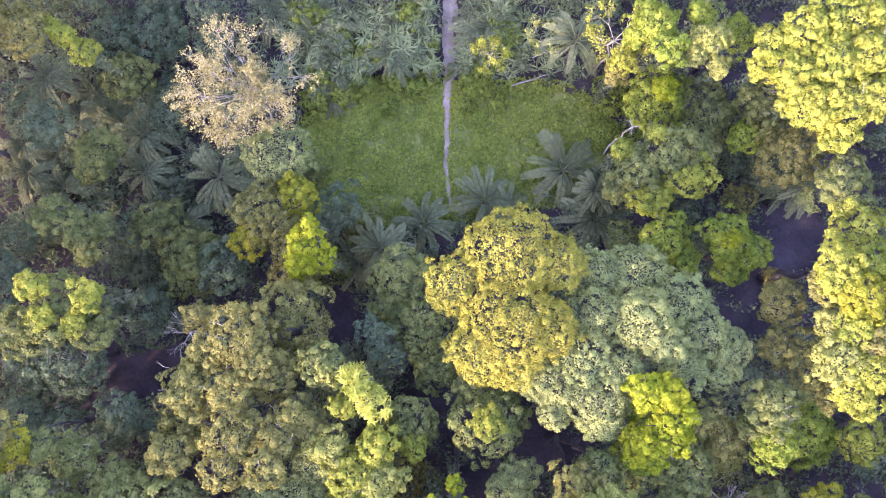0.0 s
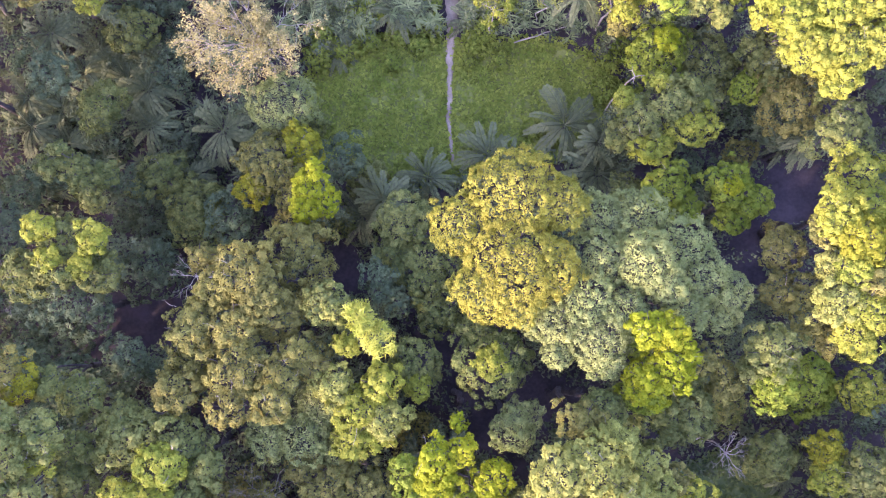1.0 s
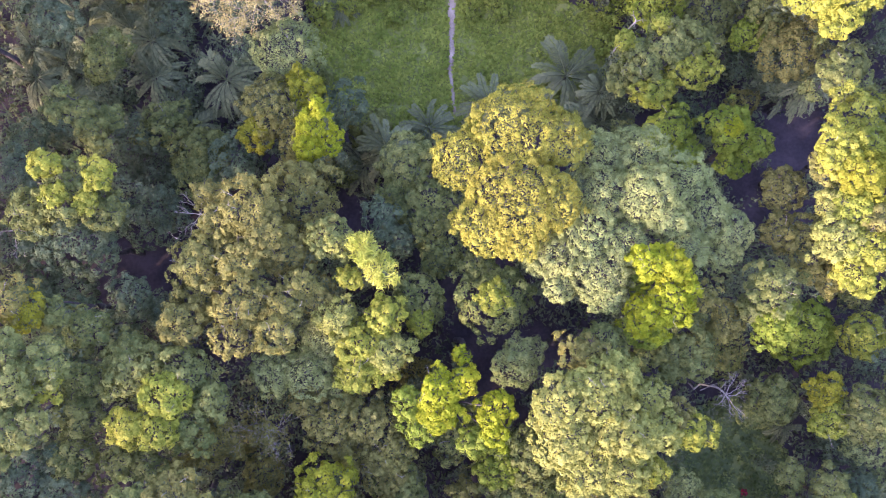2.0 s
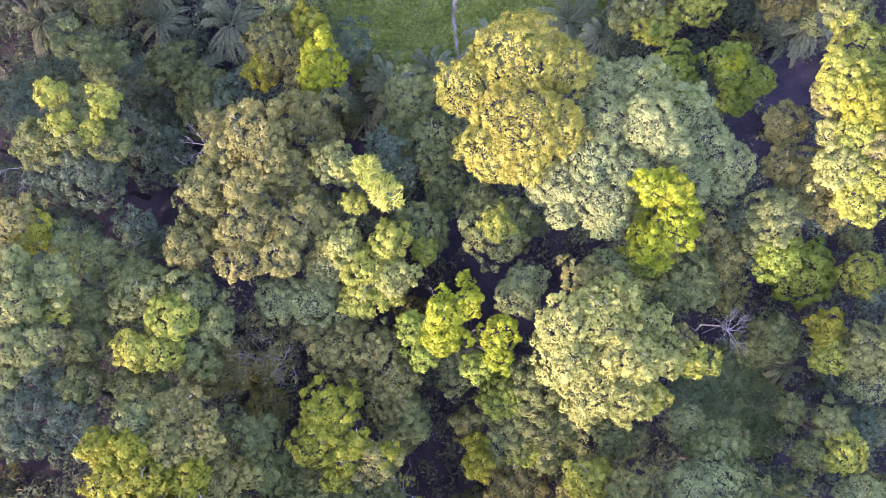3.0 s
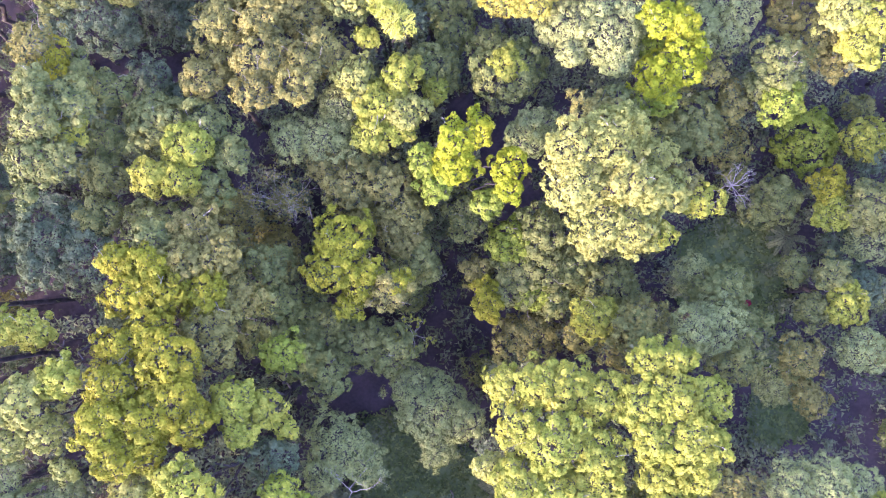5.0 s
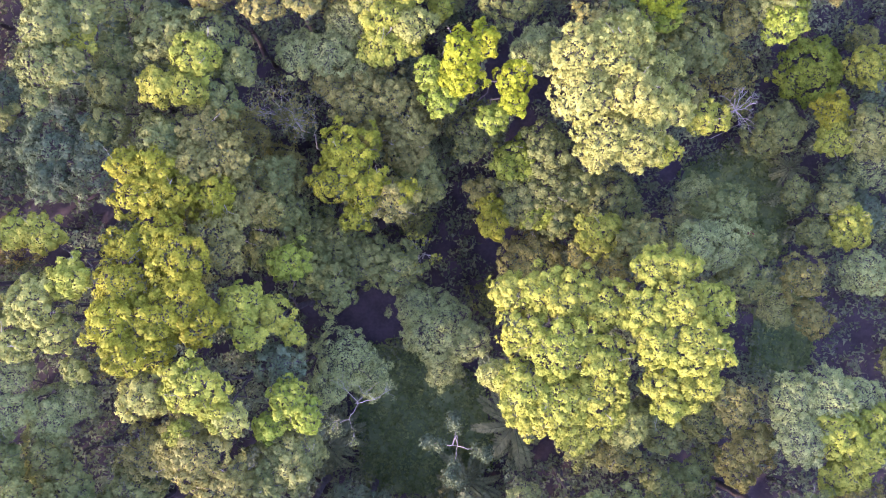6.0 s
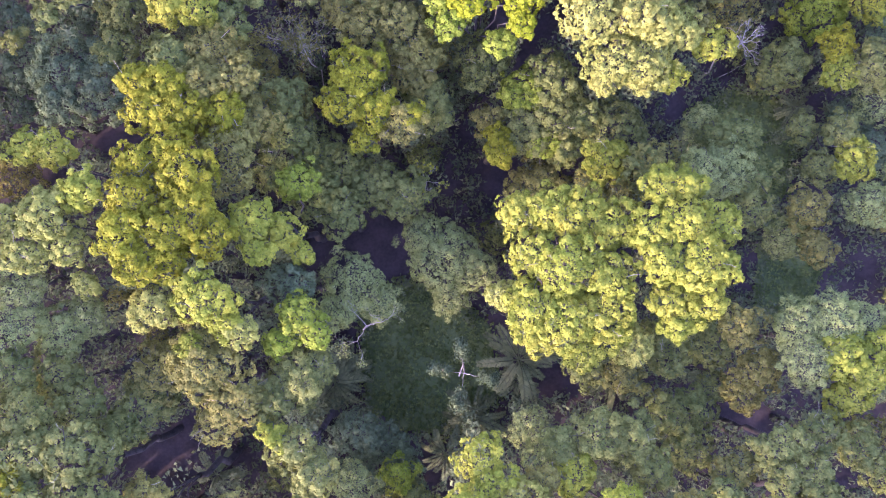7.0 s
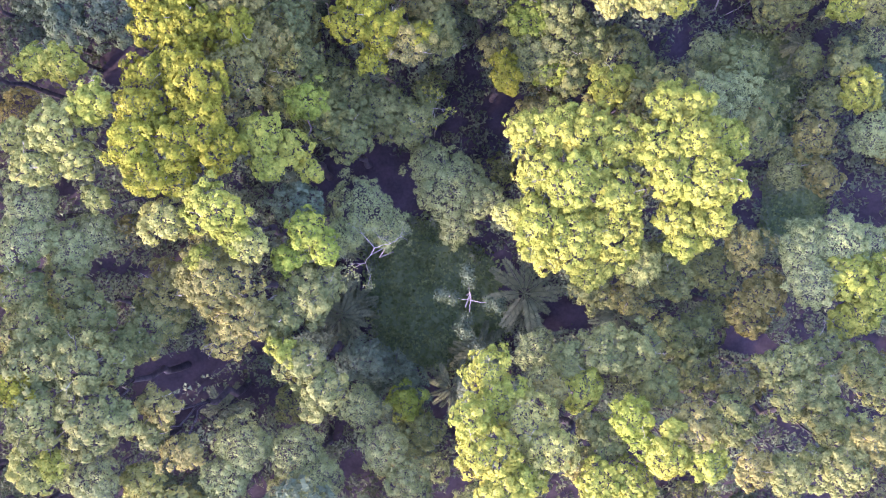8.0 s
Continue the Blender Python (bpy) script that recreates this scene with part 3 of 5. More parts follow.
bare_tree(-18.2, 17.1, 15.0, 5.8, 21, 4, "leaf-shedding tree with pale bare branches and dry beige leaf tufts", tufts=0.95, tuft_size=0.36, tuft_leaves=9, seed=2, trunk=0.1, spread=0.5, wild=0.5)
bare_tree(9.0, 24.8, 8.0, 2.6, 6, 2, "slender tree with white bare branches and pale leaf tufts", tufts=0.8, tuft_size=0.35, tuft_leaves=14, seed=3, trunk=0.06, style='pale')
bare_tree(3.8, 23.0, 8.0, 1.9, 6, 2, "slender tree with yellow-green leaf tufts at its twig ends", tufts=0.9, tuft_size=0.45, tuft_leaves=22, seed=4, trunk=0.07, style='light')
bare_tree(15.5, 24.0, 11.0, 3.2, 6, 3, "tree with tall white limbs and thin yellow-green foliage", tufts=0.8, tuft_size=0.5, tuft_leaves=14, seed=5, trunk=0.1, style='light')
bare_tree(16.6, 15.0, 12.3, 1.25, 3, 1, "dead tree with a few white broken branches", seed=6, trunk=0.09, name='dead_tree')
bare_tree(-15.1, -22.4, 16.4, 3.1, 15, 4, "bare dead tree with fine purplish-grey twigs", tufts=0.2, tuft_size=0.35, tuft_leaves=6, seed=7, trunk=0.06, wild=0.7, name='dead_tree', style='olive')
bare_tree(25.4, -19.3, 10.8, 2.2, 8, 3, "bare dead tree with bleached crooked branches", seed=8, trunk=0.08, name='dead_tree')
bare_tree(-0.2, -50.8, 12.8, 4.0, 4, 1, "slender tree with four white arms and round grey-green leaf heads", tufts=1.0, tuft_size=0.8, tuft_leaves=190, seed=9, trunk=0.07, style="dark", spread=0.25, wild=0.35)
bare_tree(-4.1, -33.7, 14.0, 1.9, 6, 2, "thin tree with knobby twigs and a few round leaf tufts", tufts=0.7, tuft_size=0.22, tuft_leaves=10, seed=10, trunk=0.06, style='light')
bare_tree(-41.3, -5.3, 10.0, 2.9, 4, 3, "leaning dead tree with long white crooked branches", seed=11, trunk=0.11, name='dead_tree')
bare_tree(-21.4, -4.3, 17.0, 2.0, 6, 3, "bare grey twigs of a half-dead tree", seed=12, trunk=0.08, name='dead_tree')
bare_tree(-8.6, -46.4, 17.6, 3.4, 3, 3, "half-bare tree with long pale crooked branches", seed=21, trunk=0.06, name="dead_tree", tufts=0.5, tuft_size=0.45, tuft_leaves=16, style="silver", spread=0.3, wild=0.8)
bare_tree(32.1, -37.0, 8.0, 2.6, 3, 2, "dead tree with thin bleached branches", seed=14, trunk=0.07, name='dead_tree')
fallen_log((6.5, 22.3, 0.2), (12.4, 24.1, 0.7), 0.1, "pale fallen log lying at the edge of the clearing")
fallen_log((26.5, -20.1, 0.3), (30.4, -18.0, 1.0), 0.06, "thin bleached pole lying across the shaded clearing")
tree(("red", 30.7, -30.3, 1.2, 0.35), label="small shrub with dark red leaves beside the clearing")

tree(("olive", -38.0, 21.7, 16.0, 2.2), ("light", -35.1, 21.9, 14.2, 1.3), ("light", -33.3, 20.7, 13.6, 1.4), ("light", -36.1, 22.5, 14.6, 1.2), ("olive", -39.7, 23.8, 15.0, 1.9))
tree(("green", -34.7, 6.6, 14.9, 0.8), ("green", -35.9, 5.1, 14.0, 1.2), ("green", -34.2, 5.3, 13.6, 1.5), ("green", -33.1, 3.8, 13.2, 1.6), ("green", -32.5, 2.2, 12.8, 1.3), ("green", -31.9, 5.0, 12.0, 1.3))
tree(("olive", -16.8, 6.1, 12.8, 2.9), ("mustard", -14.3, 8.2, 12.4, 2.2), ("mustard", -18.4, 4.3, 12.0, 2.1), ("olive", -15.0, 4.3, 12.0, 2.0))
tree(("lime", -12.0, 3.4, 17.6, 1.8), ("lime", -11.6, 4.9, 17.9, 1.0), ("lime", -12.5, 1.7, 17.2, 1.6), ("lime", -10.5, 2.0, 17.0, 1.2))
tree(("fresh", 18.1, 24.0, 15.0, 2.1), ("fresh", 19.1, 21.8, 15.0, 1.8), ("fresh", 16.7, 23.2, 14.0, 1.4))
tree(("light", 16.0, 21.5, 12.0, 1.4), ("olive", 15.4, 20.5, 11.0, 1.3))
tree(("fresh", 22.4, 25.1, 14.0, 1.5))
tree(("pale", 23.3, 22.7, 14.5, 1.7), ("pale", 21.9, 21.2, 14.0, 1.2), ("pale", 23.9, 20.2, 14.0, 1.3), ("pale", 22.2, 23.0, 14.3, 1.1))
tree(("light", 29.1, 21.7, 16.5, 2.5), ("light", 30.9, 22.8, 17.5, 2.3), ("light", 27.4, 20.0, 15.5, 1.6), ("light", 29.9, 18.8, 17.5, 2.5), ("light", 30.9, 15.9, 17.5, 2.5), ("light", 29.4, 16.7, 16.5, 1.6))
tree(("light", 33.7, 23.2, 18.0, 2.6), ("light", 32.7, 19.7, 18.0, 2.6), ("light", 35.3, 20.5, 18.5, 2.4), ("light", 33.5, 16.3, 18.0, 2.6), ("light", 35.9, 16.8, 18.0, 2.3), ("light", 33.3, 13.8, 17.0, 2.0), ("light", 36.0, 23.7, 18.0, 2.3))
tree(("green", 29.5, 18.2, 11.0, 2.4), ("green", 30.6, 15.2, 11.0, 2.2))
tree(("green", 19.8, 12.4, 14.6, 2.6), ("green", 16.9, 10.9, 14.0, 2.3), ("light", 21.5, 10.5, 13.8, 2.3), ("light", 15.2, 12.5, 14.0, 1.2), ("light", 18.2, 13.9, 14.6, 1.0), ("light", 18.1, 8.6, 13.0, 2.1), ("green", 15.6, 9.5, 12.5, 1.8), ("green", 22.7, 13.1, 13.0, 1.7))
tree(("green", -33.0, 21.0, 6.5, 2.6))
tree(("dark", -30.8, 26.0, 6.0, 3.5))
tree(("silver", -16.2, 12.1, 12.5, 3.3))
tree(("dark", -38.6, 14.7, 11.4, 2.6))
tree(("dark", -37.6, 9.8, 1.5, 3.1))
tree(("dark", -10.9, 7.4, 10.1, 2.5))
tree(("green", -24.8, 3.0, 8.4, 2.8))
tree(("fresh", 26.5, 24.3, 12.0, 2.0))
tree(("fresh", 19.3, 18.3, 10.5, 2.9))
tree(("green", 24.2, 17.6, 9.4, 3.4))
tree(("fresh", 28.3, 15.1, 10.0, 1.9))
tree(("olive", 31.5, 13.0, 12.7, 3.2))
tree(("green", 34.4, 9.7, 15.4, 2.8))
# light lobes put the sun on this crown's tufts into their colour
tree(("light", -33.7, -0.6, 19.2, 1.6), ("green", -32.5, -2.6, 18.2, 3.1), ("light", -29.1, -1.4, 19.2, 1.5), ("light", -32.7, -3.2, 18.8, 1.2), ("light", -30.3, -3.7, 18.6, 1.3), ("green", -35.8, -4.5, 17.0, 2.1), ("green", -29.4, -4.4, 17.0, 1.8))
# lower skirt of the same crown, its shade put into the dark style
tree(("dark", -32.6, -6.6, 16.5, 2.9), ("dark", -35.6, -6.3, 15.5, 2.3), ("dark", -31.0, -7.6, 15.0, 2.0))
tree(("olive", -16.0, -4.1, 21.8, 2.7), ("olive", -15.0, -6.4, 21.5, 2.1), ("olive", -20.2, -2.9, 19.0, 1.5), ("olive", -18.5, -5.5, 20.5, 2.2), ("olive", -12.9, -2.4, 18.6, 2.9), ("olive", -11.2, -4.2, 17.5, 1.7))
tree(("olive", -20.1, -8.5, 21.0, 2.5), ("olive", -16.7, -8.4, 21.5, 2.3), ("olive", -13.7, -7.5, 20.0, 2.1), ("olive", -20.1, -10.7, 20.0, 1.9), ("olive", -16.6, -11.6, 21.7, 2.6), ("olive", -16.8, -14.2, 21.5, 1.8), ("olive", -13.0, -12.0, 21.5, 1.8), ("olive", -13.4, -14.1, 22.0, 1.7), ("olive", -11.8, -10.1, 21.0, 1.8), ("olive", -10.6, -11.0, 20.5, 1.6))
tree(("fern", -6.9, -7.1, 22.5, 1.2), ("fern", -5.7, -9.0, 22.7, 1.4), ("fern", -6.4, -8.0, 22.6, 1.1), ("light", -8.2, -9.6, 20.5, 1.2))
tree(("green", -9.8, -6.4, 20.5, 1.8), ("pale", -9.3, -7.0, 21.0, 0.9))
tree(("dark", -6.0, -4.4, 17.0, 1.7), ("dark", -4.6, -6.1, 16.0, 1.6))
tree(("pale", -9.0, -12.6, 20.5, 1.7), ("light", -5.5, -12.5, 20.5, 1.7), ("light", -7.3, -14.7, 20.3, 2.1), ("pale", -4.9, -15.3, 20.0, 1.9), ("light", -7.7, -17.0, 19.5, 1.9), ("light", -5.5, -16.5, 19.3, 1.9), ("silver", -10.4, -14.5, 18.5, 2.1), ("silver", -8.8, -18.5, 17.8, 1.8))
tree(("green", -3.1, -11.0, 18.0, 2.2), ("light", -2.5, -13.0, 18.0, 1.3), ("green", -1.9, -11.6, 17.0, 1.5))
tree(("silver", -14.4, -17.3, 18.3, 2.2), ("silver", -11.6, -17.2, 18.7, 2.2))
tree(("green", -4.0, 0.6, 16.0, 2.7), ("green", -1.9, -3.4, 16.1, 2.9), ("green", -1.1, -6.7, 15.5, 2.2), ("green", -4.7, -1.7, 15.0, 2.0))
tree(("golden", 4.8, 2.5, 22.3, 3.9), ("golden", 8.2, 1.8, 21.5, 2.6), ("golden", 0.8, -0.0, 21.4, 2.7), ("golden", 4.8, -3.1, 23.0, 4.2), ("golden", 7.5, -3.1, 22.0, 2.6), ("golden", 2.3, -5.2, 22.0, 2.6), ("golden", 5.1, -6.0, 21.5, 2.1))
tree(("silver", 12.2, 1.1, 18.6, 2.7), ("silver", 15.4, 1.3, 18.8, 2.6), ("silver", 15.3, -2.5, 21.0, 2.6), ("silver", 17.0, -4.3, 20.6, 2.0), ("silver", 11.9, -2.4, 20.0, 2.6), ("silver", 18.9, -0.8, 18.8, 2.5), ("silver", 20.8, -3.4, 18.0, 2.6), ("silver", 23.4, -4.8, 16.6, 2.2), ("silver", 22.9, -6.6, 16.2, 2.0), ("silver", 19.1, -6.5, 18.5, 2.1), ("silver", 10.8, -5.9, 20.6, 2.6), ("silver", 11.7, -8.7, 20.8, 2.7), ("silver", 8.6, -7.7, 20.0, 2.3), ("silver", 8.6, -9.8, 19.5, 1.6), ("silver", 12.3, -10.4, 20.0, 1.9), ("silver", 13.6, -6.6, 20.5, 2.3), ("silver", 7.0, -7.8, 18.6, 1.6))
tree(("lime", 15.5, -7.8, 21.5, 1.7), ("lime", 16.7, -8.1, 21.5, 1.5), ("lime", 17.0, -10.6, 21.1, 2.2), ("lime", 15.6, -11.9, 20.5, 2.0), ("lime", 18.8, -9.9, 20.0, 1.3), ("fresh", 15.8, -13.2, 18.5, 2.0), ("fresh", 15.0, -9.2, 19.0, 1.4))
# the light lobe paints the sunlit middle of this green crown
tree(("green", 3.7, -10.7, 18.4, 3.1), ("light", 3.4, -10.9, 19.1, 1.6), ("green", 2.2, -8.7, 17.0, 1.9))
tree(("silver", 6.0, -15.5, 17.2, 1.8))
tree(("olive", 21.2, -10.4, 17.0, 1.4), ("olive", 23.7, -12.3, 15.0, 1.7))
tree(("green", 26.8, -9.7, 17.3, 2.5), ("fresh", 27.4, -12.5, 16.4, 2.2), ("green", 25.8, -11.3, 15.8, 1.6))
tree(("olive", 29.0, -0.9, 14.8, 2.1), ("olive", 28.7, -4.6, 15.0, 1.9), ("olive", 31.4, -5.6, 15.5, 2.6), ("olive", 33.1, -8.2, 14.5, 2.0))
tree(("light", 31.6, 1.8, 19.4, 2.4), ("olive", 30.7, 0.7, 18.0, 1.4), ("light", 34.9, 4.6, 17.4, 2.8), ("mustard", 33.4, -0.1, 19.6, 2.4), ("light", 35.2, 2.1, 18.5, 1.9))
tree(("pale", 31.6, -2.3, 18.0, 1.7), ("light", 33.1, -2.7, 19.0, 1.9), ("pale", 31.8, -5.4, 18.7, 2.2), ("light", 34.2, -6.0, 18.7, 2.2), ("light", 32.9, -8.0, 18.0, 1.8), ("olive", 34.6, -3.6, 19.0, 1.8), ("light", 34.0, -9.0, 17.5, 1.4))
tree(("lime", -1.0, -18.0, 21.8, 1.7), ("lime", 0.9, -17.4, 21.5, 1.3), ("lime", -0.8, -19.9, 21.0, 1.8), ("lime", 3.5, -19.6, 20.3, 1.6), ("lime", 3.5, -21.4, 20.0, 1.3), ("fresh", -3.3, -19.1, 19.8, 1.4), ("fresh", -2.2, -21.0, 19.3, 1.7), ("fresh", 2.0, -22.4, 18.0, 1.4))
tree(("lime", 0.7, -15.4, 19.4, 0.8))
tree(("pale", 8.1, -18.7, 23.6, 2.5), ("pale", 10.6, -17.8, 23.5, 2.5), ("pale", 8.6, -21.2, 23.0, 2.4), ("pale", 12.2, -20.3, 22.5, 2.5), ("pale", 11.0, -23.9, 20.0, 2.3), ("pale", 13.8, -23.9, 19.5, 2.3), ("pale", 14.3, -21.2, 21.0, 2.1), ("pale", 15.4, -18.5, 20.0, 1.8), ("pale", 16.7, -21.2, 19.0, 1.9), ("light", 16.5, -24.7, 17.5, 1.6), ("light", 20.2, -21.6, 16.9, 1.8), ("olive", 18.2, -20.0, 17.5, 1.6), ("pale", 12.6, -16.5, 22.0, 1.9), ("pale", 10.7, -25.4, 19.0, 1.6), ("pale", 14.1, -25.3, 18.5, 1.3))
tree(("green", 31.4, -19.8, 8.0, 2.5), ("green", 29.8, -21.2, 7.0, 1.9))
tree(("mustard", 35.1, -18.9, 9.9, 1.8), ("light", 35.4, -21.4, 9.6, 1.9), ("green", 38.7, -20.9, 10.7, 2.8))
tree(("green", 34.9, -27.6, 10.7, 2.0), ("light", 35.9, -30.2, 11.0, 2.2), ("green", 33.1, -30.7, 10.2, 2.0), ("green", 31.9, -26.8, 9.0, 1.5), ("dark", 39.2, -28.6, 8.0, 2.3))
tree(("silver", 21.0, -27.7, 13.0, 1.9), ("green", 21.5, -29.1, 14.4, 1.7), ("green", 23.5, -29.1, 14.5, 2.2), ("silver", 21.9, -32.1, 16.0, 2.8), ("green", 24.6, -32.7, 15.0, 2.4), ("silver", 19.6, -32.6, 17.0, 2.2), ("green", 24.2, -35.2, 15.0, 2.3))
tree(("light", 11.5, -31.9, 16.5, 2.2), ("olive", 10.1, -33.5, 15.0, 1.5), ("green", 14.4, -32.9, 17.6, 2.1))
tree(("fresh", 4.4, -25.5, 14.4, 2.3), ("green", 6.8, -24.4, 14.9, 2.3), ("green", 7.3, -27.9, 14.2, 2.9), ("green", 4.8, -28.6, 14.0, 2.3), ("green", 9.8, -27.5, 13.8, 2.2), ("green", 8.3, -30.5, 13.5, 1.9), ("fresh", 6.3, -29.9, 13.8, 1.7))
tree(("mustard", 2.4, -31.2, 14.8, 1.7), ("olive", 1.5, -28.1, 13.3, 1.7), ("mustard", 2.2, -29.5, 14.0, 1.3))
tree(("olive", -9.5, -21.3, 19.0, 2.4), ("olive", -6.4, -21.2, 19.0, 2.6), ("olive", -4.8, -23.5, 18.0, 2.1), ("olive", -11.5, -19.8, 18.0, 1.6), ("olive", -7.8, -23.6, 17.5, 1.9))
tree(("mustard", -9.6, -26.1, 20.9, 2.7), ("mustard", -10.9, -28.5, 20.9, 1.8), ("mustard", -8.2, -28.7, 20.5, 2.1), ("olive", -5.9, -29.7, 20.2, 2.1), ("mustard", -9.0, -30.9, 19.5, 1.3), ("mustard", -5.1, -29.1, 20.0, 1.3))
tree(("green", -4.4, -26.5, 16.5, 2.3), ("olive", -5.3, -25.3, 18.0, 1.8), ("green", -3.0, -28.1, 15.0, 1.7))
tree(("olive", -16.0, -26.7, 14.0, 1.9))
tree(("green", -24.6, -17.1, 21.1, 2.3), ("green", -21.0, -17.4, 21.0, 2.3), ("green", -18.7, -19.2, 20.5, 1.7), ("light", -21.7, -18.8, 22.0, 2.0), ("light", -24.8, -21.3, 21.5, 1.7), ("light", -22.6, -21.4, 21.5, 1.8), ("green", -20.8, -21.7, 20.5, 2.1), ("green", -25.7, -24.4, 20.0, 1.7), ("green", -23.6, -24.8, 19.5, 1.6))
tree(("green", -29.2, -18.1, 19.7, 1.8), ("green", -29.4, -20.9, 19.7, 2.0), ("green", -29.8, -24.1, 19.4, 2.1))
tree(("mustard", -32.3, -12.7, 23.2, 1.7), ("olive", -33.2, -11.9, 24.0, 1.7), ("green", -30.6, -13.0, 22.0, 1.5))
tree(("green", -29.5, -14.0, 19.5, 1.9))
tree(("green", -32.4, -15.5, 25.0, 2.0), ("green", -29.7, -16.2, 24.5, 1.8), ("green", -32.0, -18.0, 25.3, 2.0), ("light", -30.5, -17.8, 23.3, 1.6), ("green", -32.2, -20.9, 24.8, 2.0), ("green", -30.4, -20.8, 24.5, 1.6), ("green", -32.7, -23.3, 24.0, 1.2))
tree(("olive", -21.1, -13.6, 21.2, 2.0), ("olive", -19.9, -12.5, 20.0, 1.3))
tree(("dark", -27.9, -11.5, 14.7, 2.1), ("dark", -26.4, -12.6, 13.0, 1.5))
tree(("green", -25.6, -16.1, 20.0, 2.0))
tree(("dark", -34.1, -25.9, 19.5, 3.1), ("dark", -31.0, -27.6, 19.5, 2.6), ("dark", -30.8, -25.0, 19.0, 1.7), ("dark", -34.6, -28.7, 19.0, 2.2))
tree(("olive", -22.3, -25.8, 17.0, 1.6), ("olive", -20.0, -23.6, 16.3, 2.3))
tree(("green", -23.4, -26.2, 24.0, 1.6), ("olive", -20.1, -25.7, 23.5, 2.1), ("mustard", -25.6, -28.2, 24.5, 1.7), ("mustard", -23.1, -28.5, 25.0, 1.8), ("olive", -20.8, -28.3, 24.5, 2.3), ("olive", -18.4, -27.5, 24.0, 1.8), ("mustard", -19.1, -30.4, 24.4, 2.0), ("olive", -17.4, -30.5, 23.0, 1.9), ("mustard", -24.3, -30.5, 25.2, 1.7))
tree(("green", -15.9, -28.2, 20.0, 2.2), ("green", -15.4, -31.3, 19.5, 2.4), ("green", -16.4, -34.0, 19.0, 2.1))
tree(("green", -13.2, -32.6, 17.0, 2.1))
tree(("mustard", -24.7, -34.4, 25.5, 1.6), ("mustard", -22.3, -30.3, 25.0, 2.3), ("olive", -20.0, -29.4, 23.0, 2.8), ("mustard", -22.7, -33.4, 25.5, 2.0), ("mustard", -20.8, -35.2, 26.5, 2.2), ("olive", -18.8, -33.1, 24.0, 2.5))
tree(("mustard", -24.8, -37.0, 26.5, 1.8), ("mustard", -25.2, -39.5, 27.0, 1.9), ("mustard", -22.5, -39.4, 26.8, 2.1), ("mustard", -24.1, -41.8, 27.0, 1.7), ("mustard", -20.9, -38.0, 26.0, 2.3), ("mustard", -22.4, -41.6, 25.5, 1.7), ("mustard", -19.5, -39.5, 25.0, 2.1))
tree(("light", -16.8, -38.3, 24.0, 1.9), ("light", -14.9, -39.0, 22.5, 1.6), ("fresh", -14.1, -35.0, 21.0, 1.7), ("light", -16.4, -40.5, 23.5, 1.4), ("light", -13.4, -40.5, 21.0, 1.1))
tree(("light", -31.5, -33.5, 24.5, 1.7), ("light", -28.7, -36.6, 26.0, 1.9), ("light", -33.9, -33.4, 24.0, 1.6))
tree(("pale", -34.6, -39.0, 25.0, 1.4), ("pale", -31.4, -38.6, 25.9, 2.1), ("pale", -32.7, -41.1, 25.5, 1.8), ("pale", -30.1, -40.6, 25.0, 1.7), ("pale", -30.1, -37.2, 25.0, 1.6))
tree(("pale", -28.7, -43.4, 24.0, 1.2))
tree(("silver", -34.1, -43.9, 24.0, 2.4), ("silver", -34.4, -46.8, 24.0, 2.2), ("silver", -31.4, -47.1, 22.5, 2.4), ("silver", -29.7, -45.9, 22.0, 1.8))
tree(("pale", -23.3, -45.0, 25.4, 1.8))
tree(("light", -19.3, -44.1, 26.3, 2.1), ("light", -20.5, -43.4, 26.0, 1.2), ("pale", -17.1, -46.5, 24.6, 1.4), ("light", -18.2, -45.7, 25.0, 1.6))
tree(("olive", -20.5, -47.0, 24.0, 1.8), ("olive", -19.8, -49.4, 24.5, 2.6), ("olive", -17.4, -51.9, 23.5, 2.2), ("olive", -19.1, -53.3, 23.0, 1.9), ("light", -20.8, -47.6, 24.4, 1.1))
tree(("olive", -24.1, -50.0, 22.0, 2.5), ("green", -24.9, -52.5, 21.5, 2.2))
tree(("fresh", -13.4, -45.5, 23.0, 1.8), ("fresh", -11.9, -46.7, 22.5, 1.5), ("fresh", -14.7, -47.4, 22.5, 1.5))
tree(("green", -13.5, -50.2, 22.0, 2.5), ("green", -12.0, -49.3, 21.5, 1.7), ("green", -15.1, -52.0, 22.0, 1.7))
tree(("dark", -14.4, -43.2, 20.9, 2.1))
tree(("silver", -9.9, -43.1, 17.0, 2.9), ("silver", -11.2, -45.5, 17.0, 1.8), ("silver", -8.0, -44.5, 16.0, 2.0))
tree(("green", -34.2, -50.3, 24.0, 2.2), ("green", -31.2, -50.6, 22.6, 2.2), ("green", -32.6, -53.1, 25.0, 2.3), ("green", -29.4, -52.7, 23.0, 2.0))
tree(("green", -32.0, -55.5, 26.0, 2.3), ("green", -28.8, -55.3, 26.0, 2.3), ("green", -27.2, -55.6, 24.0, 1.8))
tree(("green", -32.0, -59.1, 26.0, 2.7), ("green", -28.3, -59.4, 26.0, 2.6), ("mustard", -33.1, -57.3, 26.0, 1.4), ("green", -26.0, -59.4, 25.5, 1.6))
tree(("green", -26.7, -54.5, 22.0, 1.7))
tree(("olive", -23.8, -58.8, 23.5, 1.8), ("olive", -22.1, -62.3, 23.0, 1.8), ("green", -24.4, -61.0, 23.0, 1.6))
